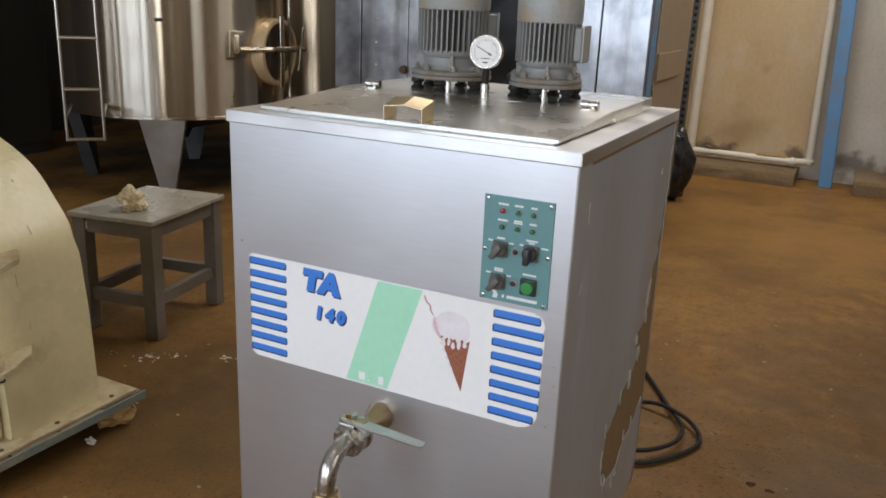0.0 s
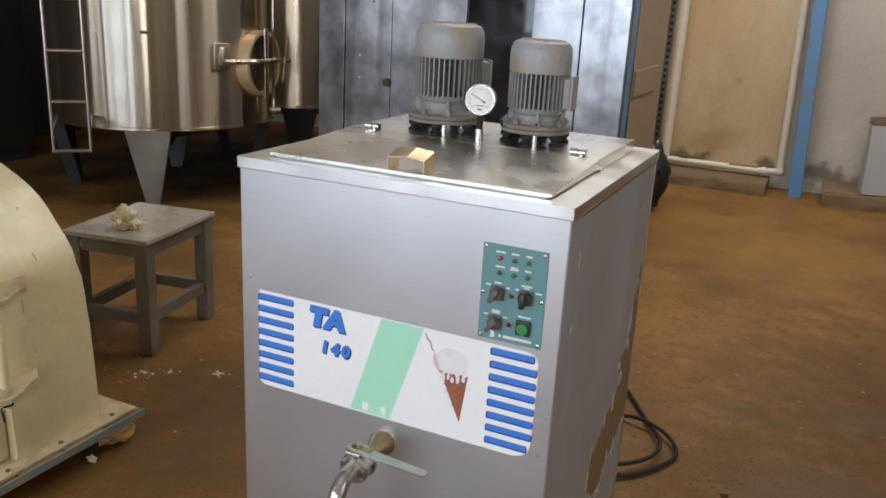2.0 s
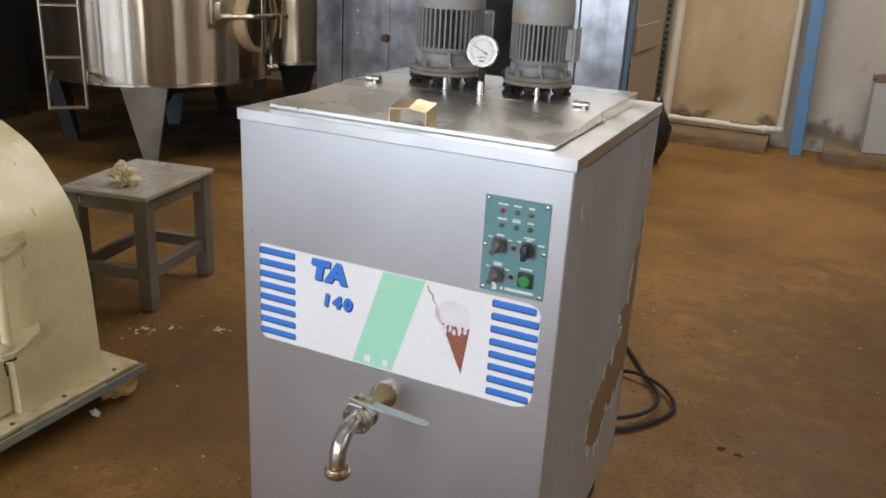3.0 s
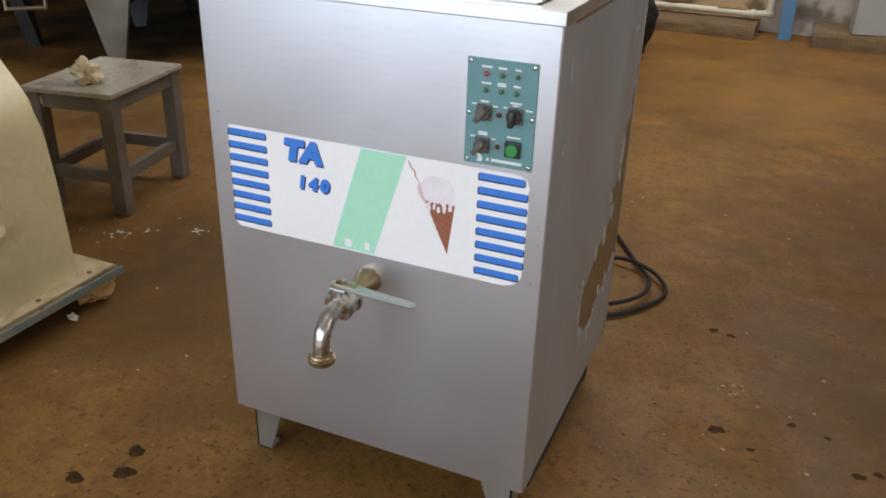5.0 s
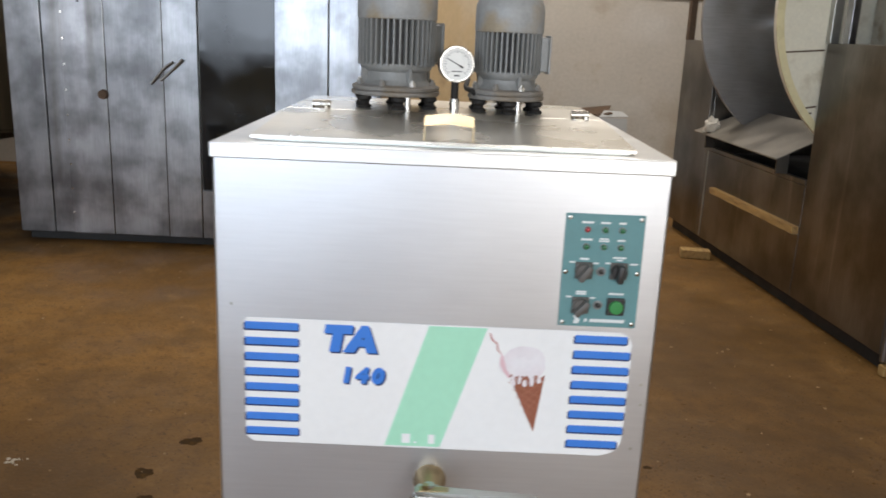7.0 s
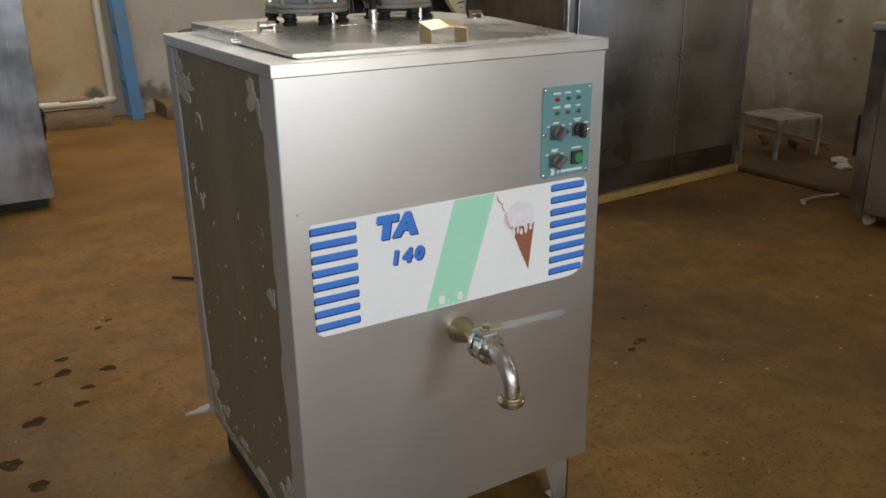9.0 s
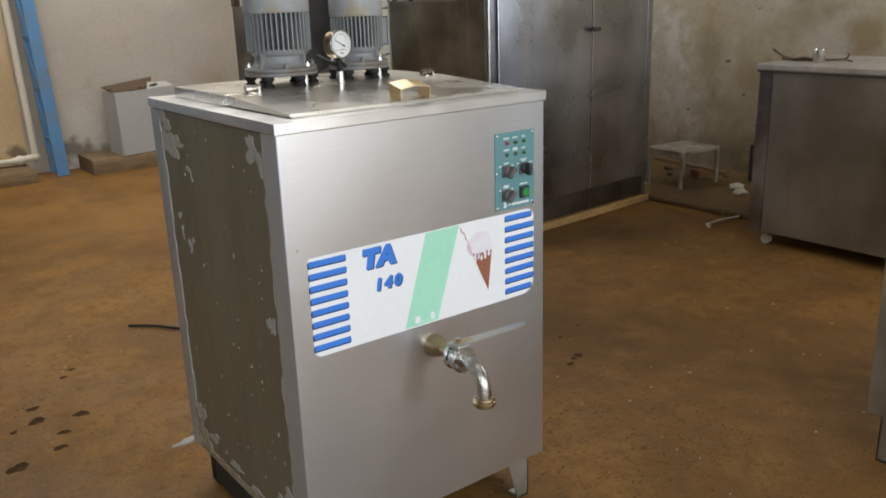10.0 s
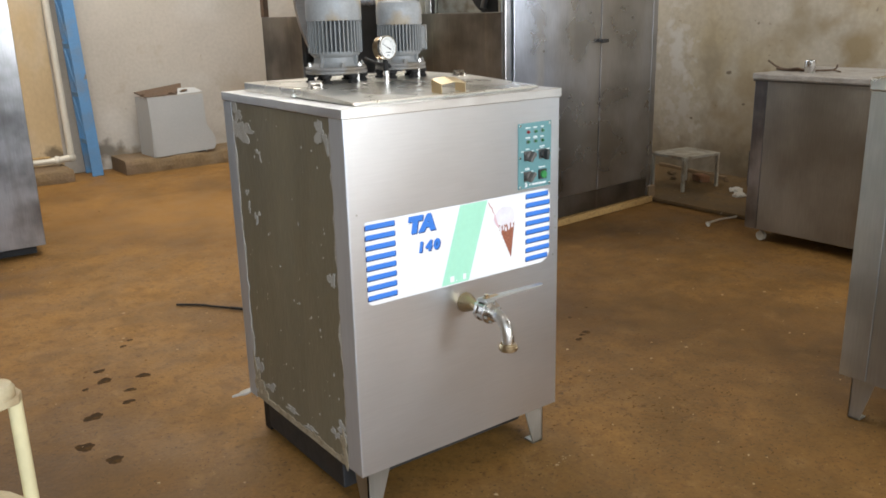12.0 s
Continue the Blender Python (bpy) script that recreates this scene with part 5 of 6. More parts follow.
# residue on the left side
for y, z, ry, rz in ((0.695, 1.185, 0.03, 0.025), (0.655, 1.125, 0.075, 0.022), (0.70, 1.135, 0.03, 0.03), (0.135, 1.175, 0.028, 0.024), (0.10, 1.15, 0.014, 0.02), (0.56, 1.07, 0.018, 0.010),
                     (0.54, 1.05, 0.008, 0.014), (0.115, 0.745, 0.022, 0.035), (0.105, 0.26, 0.04, 0.035), (0.15, 0.235, 0.03, 0.02), (0.70, 0.28, 0.035, 0.05),
                     (0.61, 0.225, 0.05, 0.018), (0.45, 0.2, 0.06, 0.012), (0.32, 0.185, 0.05, 0.01), (0.61, 0.84, 0.014, 0.026), (0.66, 0.87, 0.012, 0.02),
                     (0.67, 0.92, 0.016, 0.012), (0.585, 0.86, 0.014, 0.008)):
    bm = B()
    k = 1.0 if z > 1.1 else 0.7
    prism(bm, blob(rng, y, z, ry * k, rz * k, 42, 0.8), "x", -W2 + 0.0005 - 0.0001 * ((y * 1000 + z * 300) % 9), -W2 + 0.0022)
    part("glue_patch", bm, GLUE_PALE, side_l)
bm = B()
for k in range(80):
    y, z, r = rng.uniform(0.09, 0.72), ZB + 0.02 + rng.random() ** 1.6 * 1.03, rng.choice((0.001, 0.0015, 0.002, 0.0035))
    prism(bm, blob(rng, y, z, r, r * rng.uniform(0.7, 1.8), 7, 0.5), "x", -W2 + 0.0008, -W2 + 0.0022)
tagged(part("glue_fleck", bm, GLUE_PALE, side_l), kind="stuff")
edge = [(0.076 + rng.uniform(0, 0.012) + (0.012 if 0.55 < z < 0.62 else 0), z) for z in [ZB + 0.005 + 0.03 * k for k in range(35)]]
bm = B()
prism(bm, [(0.0755, ZB + 0.005)] + edge + [(0.0755, edge[-1][1])], "x", -W2 + 0.0004, -W2 + 0.0022)
part("glue_seam", bm, RESIDUE, side_l)
edge = [(0.735 - rng.uniform(0, 0.014), z) for z in [ZB + 0.03 * k for k in range(35)]]
bm = B()
prism(bm, [(0.736, ZB)] + edge + [(0.736, edge[-1][1])], "x", -W2 - 0.0005, -W2 + 0.0022)
part("glue_seam", bm, RESIDUE, side_l)
edge = [(0.76 - 0.68 * k / 60, ZB + 0.012 + 0.022 * abs(noise.noise((k * 0.31, 2.0, 0.0))) + rng.uniform(0, 0.008)) for k in range(61)]
bm = B()
prism(bm, [(0.76, ZB - 0.004)] + edge + [(0.08, ZB - 0.002)], "x", -W2 - 0.0008, -W2 + 0.0022)
part("glue_seam", bm, TAN_GLUE, side_l, "tan fibrous glue along the bottom edge")
for y, z, ry, rz in ((0.715, 0.205, 0.018, 0.05), (0.67, 0.185, 0.03, 0.03), (0.73, 0.265, 0.010, 0.04), (0.10, 0.21, 0.016, 0.05)):
    bm = B()
    prism(bm, blob(rng, y, z, ry, rz, 36, 0.7), "x", -W2 - 0.0012 - 0.0003 * ry * 30, -W2 + 0.002)
    part("glue_patch", bm, TAN_GLUE, side_l)
bm = B()
prism(bm, blob(rng, -0.42, 0.80, 0.04, 0.014, 22, 0.6), "z", ZB - 0.012, ZB - 0.006)
part("loose_flap", bm, RESIDUE, pz)
# rim round the top
bm = B()
box(bm, -W2 - 0.004, -0.004, ZT - 0.027, W2 + 0.004, DEP + 0.004, ZT, 0.0022, 2)
part("top_rim", bm, STEEL_RIM, pz)
# unseen block added under the body to make the shade there
panel("drip_tray", pz, -0.377, 0.16, 0.028, 0.372, 0.70, ZB - 0.001, BLACK_SHADE, 0.006)
# legs: front pair steel, rear pair in the black tone of the rubber
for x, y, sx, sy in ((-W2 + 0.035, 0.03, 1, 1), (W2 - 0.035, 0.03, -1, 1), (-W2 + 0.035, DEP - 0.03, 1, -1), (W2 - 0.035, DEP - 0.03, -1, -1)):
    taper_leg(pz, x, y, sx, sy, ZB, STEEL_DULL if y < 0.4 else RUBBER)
# lid: front wing slopes, rear half lies flat
LX, YF, YM, YB, ZL = 0.343, 0.038, 0.385, 0.745, 1.276
lid = new("lid")
lid.parent = pz
bm = B()
prism(bm, [(YF, ZT + 0.004), (YF, ZT + 0.010), (YM - 0.003, ZL), (YM - 0.003, ZT + 0.004)], "x", -LX, LX)
bmesh.ops.bevel(bm, geom=bm.edges[:], offset=0.0015, segments=2, affect="EDGES")
part("front_wing", bm, STEEL_TOP, lid)
bm = B()
box(bm, -LX, YM, ZT, LX, YB, ZL, 0.002)
part("rear_plate", bm, STEEL_TOP, lid)
bm = B()
box(bm, -LX + 0.012, YF + 0.012, ZT, LX - 0.012, YM - 0.01, ZT + 0.006)
part("gasket", bm, STEEL_DULL, lid)
# bent handle
bm = B()
th = 0.0016
line = [(-0.036, 0.0, 0.0), (-0.036, 1.0, 0.0), (0.010, 1.0, 0.005), (0.053, 1.0, 0.0), (0.053, 0.0, 0.0)]
rings = []
for i, (x, h, up) in enumerate(line):
    ix = x + th * (1 if i < 2 else -1 if i > 2 else 0)
    dz = th if 0 < i < 4 else 0
    ring = []
    for y, z0, z1 in ((0.046, 1.257, 1.285), (0.096, 1.260, 1.298)):
        z = z0 + (z1 - z0) * h + up
        ring.append((bm.verts.new((x, y, z)), bm.verts.new((ix, y, z - dz))))
    rings.append((ring[0][0], ring[1][0], ring[1][1], ring[0][1]))
for a, b in zip(rings, rings[1:]):
    for k in range(4):
        bm.faces.new((a[k], a[(k + 1) % 4], b[(k + 1) % 4], b[k]))
bm.faces.new(rings[0])
bm.faces.new(rings[-1])
part("handle", bm, HANDLE, lid, "bent polished strip handle")
for sx in (-0.268, 0.290):
    bm = B()
    box(bm, sx - 0.017, YM - 0.02, ZL - 0.001, sx + 0.017, YM + 0.02, ZL + 0.002, 0.0008)
    rod(bm, (sx - 0.019, YM, ZL + 0.010), (sx - 0.001, YM, ZL + 0.010), 0.009, n=14)
    rod(bm, (sx + 0.001, YM, ZL + 0.010), (sx + 0.019, YM, ZL + 0.010), 0.009, n=14)
    rod(bm, (sx + 0.012, YM - 0.016, ZL), (sx + 0.012, YM - 0.016, ZL + 0.008), 0.005, n=10)
    part("hinge", bm, TAP_STEEL, lid, smooth=True)
for sx in (-1, 1):
    bm = B()
    rod(bm, (sx * LX, YM, ZT + 0.007), (sx * (LX + 0.009), YM, ZT + 0.007), 0.005, n=10)
    part("pivot", bm, TAP_STEEL, lid, smooth=True)


def motor(x, y, r, top, label, box_at, turn):
    """Upright flanged electric motor on rubber feet."""
    z = ZL
    m = new("motor")
    m.parent = pz
    m.matrix_local = pose(x, y, 0, 0, 0, turn)
    tagged(m, label)
    h = top - z
    f0, n0, c0 = z + 0.028, z + 0.30 * h, z + h * 0.71
    for k in range(6):
        a = 2 * math.pi * (k + 0.5) / 6
        bm = B()
        lathe(bm, [(0.016, z), (0.017, z + 0.005), (0.011, z + 0.010), (0.011, z + 0.014), (0.017, z + 0.019), (0.016, z + 0.026), (0.010, f0)], 12, Matrix.Translation((r * 0.97 * math.cos(a), r * 0.97 * math.sin(a), 0)))
        part("rubber_foot", bm, RUBBER, m, smooth=True)
    bm = B()
    rod(bm, (0.02, -r * 0.95, z), (0.02, -r * 0.95, f0), 0.007, n=12)
    part("stud", bm, CHROME, m, smooth=True)
    bm = B()
    lathe(bm, [(r * 0.7, f0), (r * 1.12, f0), (r * 1.15, f0 + 0.003), (r * 1.15, f0 + 0.009), (r * 1.10, f0 + 0.011), (r * 1.13, f0 + 0.013), (r * 1.14, f0 + 0.019), (r * 1.10, f0 + 0.022), (r * 0.88, f0 + 0.024)], 44)
    part("flange", bm, FLANGE, m, smooth=True)
    bm = B()
    lathe(bm, [(r * 0.92, f0 + 0.0235), (r * 0.84, f0 + 0.030), (r * 0.80, f0 + 0.036), (r * 0.80, n0 - 0.004), (r * 0.90, n0 + 0.002), (r * 0.94, n0 + 0.010), (r * 0.94, n0 + 0.014)], 40)
    part("neck", bm, MOTOR_GREY, m, smooth=True)
    for k in range(4):
        a = 2 * math.pi * (k + 0.2) / 4
        bm = B()
        box(bm, r * 0.78, -0.004, f0 + 0.022, r * 0.95, 0.004, n0 + 0.004, 0.001)
        bmesh.ops.transform(bm, matrix=Matrix.Rotation(a, 4, "Z"), verts=bm.verts)
        part("rib", bm, MOTOR_GREY, m)
    for k in range(8):
        bm = B()
        a = 2 * math.pi * (k + 0.45) / 8
        c = Vector((r * 1.0 * math.cos(a), r * 1.0 * math.sin(a), 0))
        rod(bm, c + Vector((0, 0, f0 + 0.020)), c + Vector((0, 0, f0 + 0.031)), 0.0075, n=6)
        rod(bm, c + Vector((0, 0, f0 + 0.030)), c + Vector((0, 0, f0 + 0.036)), 0.004, n=8)
        part("flange_bolt", bm, TAP_STEEL if k % 3 == 0 else FLANGE, m)
    # near-black core: shade between the fins put into colour
    bm = B()
    lathe(bm, [(r * 0.82, n0), (r * 0.82, c0 + 0.004)], 40)
    part("stator", bm, BLACK_SHADE, m, smooth=True)
    nf = 40
    for k in range(nf):
        bm = B()
        box(bm, r * 0.80, -0.0019, n0 + 0.010, r * 1.0, 0.0019, c0 - 0.004, 0)
        bmesh.ops.transform(bm, matrix=Matrix.Rotation(2 * math.pi * k / nf, 4, "Z"), verts=bm.verts)
        part("fin", bm, MOTOR_GREY, m)
    bm = B()
    lathe(bm, [(r * 0.96, c0 - 0.006), (r * 1.005, c0 - 0.004), (r * 1.02, c0), (r * 1.02, c0 + (top - c0) * 0.55), (r * 1.0, c0 + (top - c0) * 0.74), (r * 0.92, c0 + (top - c0) * 0.92), (r * 0.80, top - 0.002), (r * 0.72, top), (r * 0.2, top + 0.001)], 44)
    part("fan_cowl", bm, MOTOR_DUST, m, "dusty grey fan cowl with rust stains", True)
    bm = B()
    prism(bm, blob(random.Random(int(r * 1000)), 0, 0, r * 0.62, r * 0.62, 30, 0.35), "z", top - 0.002, top + 0.0018)
    part("rust_stain", bm, COWL_RUST, m, "tan dust and rust on the cowl")
    tm = Matrix.Rotation(radians(box_at - turn), 4, "Z")
    for name, bx, mat in (("terminal_box", (r * 0.9, -r * 0.40, n0 + 0.016, r * 1.17, r * 0.40, c0 - 0.012), MOTOR_GREY), ("box_cover", (r * 1.17, -r * 0.44, n0 + 0.012, r * 1.23, r * 0.44, c0 - 0.008), MOTOR_DUST)):
        bm = B()
        box(bm, *bx, 0.004)
        bmesh.ops.transform(bm, matrix=tm, verts=bm.verts)
        part(name, bm, mat, m)
    return m


motor(-0.117, 0.513, 0.088, 1.556, "large grey flanged electric motor", 40, 8)
motor(0.136, 0.512, 0.076, 1.530, "smaller grey flanged electric motor", 4, 3)
bm = B()
sweep(bm, [(0.05, 0.60, 1.34), (0.045, 0.52, 1.325), (0.06, 0.47, 1.32), (0.075, 0.49, 1.30), (0.08, 0.56, 1.30)], 0.006, 8)
part("motor_cable", bm, RUBBER, pz, smooth=True)
# thermometer
gm = new("thermometer")
gm.parent = pz
gm.location = (0.018, 0.422, 0)
tagged(gm, "round dial thermometer on a stem")
GZ, GR = 1.380, 0.0375
bm = B()
rod(bm, (0, 0, ZL), (0, 0, ZL + 0.03), 0.0105, n=16)
part("socket", bm, CHROME, gm, smooth=True)
bm = B()
rod(bm, (0, 0, ZL + 0.03), (0, 0.004, GZ - 0.035), 0.0085, n=14)
part("stem", bm, RUBBER, gm, smooth=True)
tilt = pose(0, 0, GZ, 90 - 4, 0, 12)
bm = B()
lathe(bm, [(GR - 0.006, -0.026), (GR - 0.0015, -0.024), (GR - 0.001, 0.002), (GR - 0.003, 0.004)], 40, tilt)
part("case", bm, material("tarnished_brass_case", (0.42, 0.31, 0.19), 0.42, 0.9, 0.2, 30, 120, 0.1, second=(0.25, 0.15, 0.08), second_scale=25), gm, "tarnished brown case", True)
bm = B()
lathe(bm, [(GR - 0.0015, 0.001), (GR + 0.0022, 0.003), (GR + 0.0022, 0.011), (GR, 0.0135), (GR - 0.0025, 0.0135), (GR - 0.0025, 0.010), (0.002, 0.010)], 40, tilt)
part("bezel", bm, CHROME, gm, "bright bezel ring", True)
bm = B()
lathe(bm, [(GR - 0.0027, 0.0102), (GR - 0.0027, 0.0112)], 40, tilt)
part("dial", bm, DIAL_WHITE, gm, "white dial with black ticks")
bm = B()
for k in range(25):
    a = radians(-45 + 270 * k / 24)
    L = 0.006 if k % 4 == 0 else 0.0035
    t2 = tilt @ pose(0, 0, 0, 0, 0, math.degrees(a))
    vs0 = len(bm.verts)
    box(bm, 0.029 - L, -0.0005, 0.0112, 0.029, 0.0005, 0.0116)
    bm.verts.ensure_lookup_table()
    bmesh.ops.transform(bm, matrix=t2, verts=bm.verts[vs0:])
box_t = len(bm.verts)
box(bm, -0.011, -0.0165, 0.0112, 0.011, -0.0145, 0.0116)
box(bm, -0.006, -0.026, 0.0112, 0.006, -0.023, 0.0116)
bm.verts.ensure_lookup_table()
bmesh.ops.transform(bm, matrix=tilt, verts=bm.verts[box_t:])
part("tick", bm, BLACK_PLASTIC, gm)
bm = B()
box(bm, -0.01, -0.0009, 0.0118, 0.026, 0.0009, 0.0124)
box(bm, -0.016, -0.002, 0.0118, -0.006, 0.002, 0.0124)
bmesh.ops.transform(bm, matrix=tilt @ pose(0, 0, 0, 0, 0, 152), verts=bm.verts)
part("needle", bm, BLACK_PLASTIC, gm)

# ---- control panel on the front ----
cp = new("control_panel")
cp.parent = pz
tagged(cp, "teal control plate with lamps, knobs and a green button")
bm = B()
box(bm, 0.220, -0.0025, 0.9405, 0.3605, -0.0002, 1.149, 0.0008)
part("plate", bm, TEAL, cp)


def stud(name, x, z, r, d, mat, n=16, y=-0.0025, label=""):
    bm = B()
    lathe(bm, [(r, 0), (r, d * 0.6), (r * 0.75, d * 0.92), (r * 0.3, d)], n, pose(x, y, z, 90, 0, 0))
    return part(name, bm, mat, cp, label, True)


for i, x in enumerate((0.2595, 0.2905, 0.3205)):
    for j, z in enumerate((1.121, 1.090)):
        stud("lamp_collar", x, z, 0.0062, 0.003, MOTOR_GREY)
        stud("pilot_lamp", x, z, 0.0048, 0.009, LAMP_RED if (i, j) == (0, 0) else LAMP_GREEN, label="red pilot lamp" if (i, j) == (0, 0) else "green pilot lamp")
for x, z in ((0.2275, 1.1415), (0.353, 1.1415), (0.2275, 0.948), (0.353, 0.948), (0.2265, 1.042), (0.354, 1.043)):
    stud("screw", x, z, 0.0042, 0.0025, CHROME, 10)
for x, z in ((0.2895, 1.045), (0.289, 0.982)):
    stud("fuse_cap", x, z, 0.0085, 0.003, MOTOR_GREY)
    stud("fuse_cap", x, z, 0.0052, 0.006, BLACK_PLASTIC)
for x, z, ang in ((0.2585, 1.046, 35), (0.3205, 1.047, 4), (0.2575, 0.981, 40)):
    bm = B()
    box(bm, x - 0.0155, -0.0075, z - 0.0155, x + 0.0155, -0.0025, z + 0.0155, 0.002)
    part("knob_plate", bm, KNOB_PLASTIC, cp)
    bm = B()
    lathe(bm, [(0.0145, 0), (0.0145, 0.008), (0.012, 0.011), (0.004, 0.0115)], 24, pose(x, -0.0075, z, 90, 0, 0))
    box(bm, -0.0055, -0.034, -0.017, 0.0055, -0.016, 0.016, 0.003)
    bm.verts.ensure_lookup_table()
    vs = [v for v in bm.verts if abs(v.co.x) < 0.1 and abs(v.co.z) < 0.1]
    bmesh.ops.transform(bm, matrix=pose(x, 0, z) @ pose(0, 0, 0, 0, ang, 0), verts=vs)
    part("selector_knob", bm, BLACK_PLASTIC if ang == 4 else KNOB_PLASTIC, cp, "dark rotary selector knob", True)
bm = B()
box(bm, 0.3045, -0.010, 0.965, 0.3365, -0.0025, 0.997, 0.002)
part("button_housing", bm, BLACK_PLASTIC, cp)
bm = B()
lathe(bm, [(0.0125, 0), (0.0125, 0.004), (0.0115, 0.0055), (0.003, 0.006)], 24, pose(0.3205, -0.010, 0.981, 90, 0, 0))
part("push_button", bm, BUTTON_GREEN, cp, "green push button", True)
for x, z, w, h in ((0.2595, 1.1335, 0.0105, 0.0018), (0.2905, 1.1335, 0.0085, 0.0018), (0.3205, 1.1335, 0.006, 0.0018), (0.2595, 1.1025, 0.010, 0.0018), (0.2905, 1.1045, 0.008, 0.0015),
                   (0.2905, 1.1005, 0.009, 0.0015), (0.3205, 1.1025, 0.007, 0.0018), (0.2585, 1.067, 0.008, 0.0018), (0.3205, 1.071, 0.0115, 0.0016), (0.3205, 1.0665, 0.006, 0.0014),
                   (0.2375, 1.0605, 0.005, 0.0015), (0.2795, 1.0595, 0.005, 0.0015), (0.3015, 1.0605, 0.005, 0.0015), (0.347, 1.060, 0.007, 0.0015), (0.2575, 1.006, 0.009, 0.0016),
                   (0.2575, 1.002, 0.009, 0.0016), (0.2365, 0.996, 0.005, 0.0015), (0.2785, 0.995, 0.005, 0.0015), (0.3205, 1.004, 0.0135, 0.0018)):
    bm = B()
    box(bm, x - w, -0.0032, z - h, x + w, -0.0026, z + h)
    part("caption_bar", bm, WHITE_INK, cp)
for x0, x1 in ((0.2665, 0.2715), (0.2765, 0.339)):
    bm = B()
    prism(bm, [(x0, 0.9495), (x1, 0.9495), (x1 + 0.001, 0.9555), (x0 + 0.001, 0.9555)], "y", -0.0032, -0.0026)
    part("caption_bar", bm, WHITE_INK, cp)
bm = B()
prism(bm, [(0.247, 0.946), (0.257, 0.946), (0.259, 0.953), (0.254, 0.962), (0.246, 0.961), (0.250, 0.955)], "y", -0.0031, -0.0026)
part("emblem", bm, WHITE_INK, cp)

# ---- decal ----
dc = new("decal")
dc.parent = pz
tagged(dc, "white decal with blue stripes, mint band and an ice cream cone")
ZS0, ZS1 = 0.684, 0.930
bm = B()
prism(bm, [(-0.335, ZS0), (0.318, ZS0 - 0.001), (0.340, ZS0 + 0.006), (0.352, ZS0 + 0.018), (0.357, ZS0 + 0.03), (0.3605, ZS1 - 0.05), (0.356, ZS1 - 0.038), (0.3605, ZS1 - 0.025),
           (0.352, ZS1 - 0.008), (0.335, ZS1), (-0.344, ZS1), (-0.349, ZS1 - 0.006), (-0.349, ZS0 + 0.012)], "y", -0.0012, -0.0002)
part("sheet", bm, DECAL_WHITE, dc)
for side in (0, 1):
    for k in range(8):
        z = 0.9155 - 0.0298 * k
        x0, x1 = (-0.3475, -0.250) if side == 0 else (0.2545, 0.3565)
        if side and k == 7:
            x1 = 0.348
        if side and k == 0:
            x1 = 0.349
        bm = B()
        prism(bm, [(x0 - 0.0015, z - 0.0102), (x1 - 0.001, z - 0.0102), (x1 + 0.0022, z - 0.0072), (x1 + 0.0022, z + 0.0045), (x0 - 0.0028, z + 0.0045), (x0 - 0.0028, z - 0.0085)], "y", -0.0016, -0.0012)
        part("stripe_shadow", bm, DECAL_NAVY, dc)
        bm = B()
        box(bm, x0, -0.0020, z - 0.0068, x1, -0.0014, z + 0.0072)
        part("stripe", bm, DECAL_BLUE, dc)
for words, size, x, z, bold, wide, gap in (("TA", 0.060, -0.2035, 0.8705, 0.0058, 0.0985, 1.14), ("140", 0.0385, -0.168, 0.8095, 0.0030, 0.0775, 1.42)):
    lettering("letter_shadow", words, size, DECAL_NAVY, dc, x + 0.003, z - 0.0032, -0.0014, 0.0002, 0.16, bold, gap, wide)
    lettering("lettering", words, size, DECAL_BLUE, dc, x, z, -0.0019, 0.0003, 0.16, bold, gap, wide)
bm = B()
prism(bm, [(-0.088, ZS0 + 0.003), (0.016, ZS0 + 0.003), (0.094, ZS1 - 0.002), (-0.012, ZS1 - 0.002)], "y", -0.0016, -0.0012)
part("mint_band", bm, DECAL_GREEN, dc)
for x0, x1 in ((-0.056, -0.040), (-0.033, -0.029), (-0.006, 0.006)):
    bm = B()
    prism(bm, [(x0, 0.693), (x1, 0.693), (x1, 0.712 if x1 - x0 > 0.008 else 0.697), (x0, 0.712 if x1 - x0 > 0.008 else 0.697)], "y", -0.0019, -0.0015)
    part("caption_bar", bm, DECAL_WHITE, dc)
rng = random.Random(21)
bm = B()
prism(bm, blob(rng, 0.163, 0.862, 0.041, 0.036, 28, 0.08), "y", -0.0015, -0.0012)
part("ice_scoop", bm, DECAL_SCOOP, dc, "pale pink ice cream scoop")
bm = B()
prism(bm, [(0.098, 0.918), (0.103, 0.905), (0.112, 0.898), (0.114, 0.886), (0.122, 0.878), (0.121, 0.868), (0.128, 0.872), (0.1165, 0.888), (0.1155, 0.899), (0.106, 0.908), (0.101, 0.919)], "y", -0.0018, -0.0014)
part("swirl", bm, DECAL_PINK, dc, "pink torn edge")
bm = B()
prism(bm, [(0.120, 0.872), (0.128, 0.868), (0.133, 0.85), (0.141, 0.838), (0.138, 0.832), (0.128, 0.845), (0.121, 0.86)], "y", -0.0018, -0.0014)
part("swirl", bm, DECAL_PINK, dc)
top = []
for k in range(13):
    t = k / 12
    top.append((0.1385 + 0.066 * t, 0.834 + 0.004 * t + (0.004 if k % 3 == 0 else -0.0055 if k % 3 == 1 else 0.0)))
bm = B()
prism(bm, [(0.190, 0.727)] + top[::-1], "y", -0.0018, -0.0014)
part("cone", bm, DECAL_CONE, dc, "brown waffle cone")
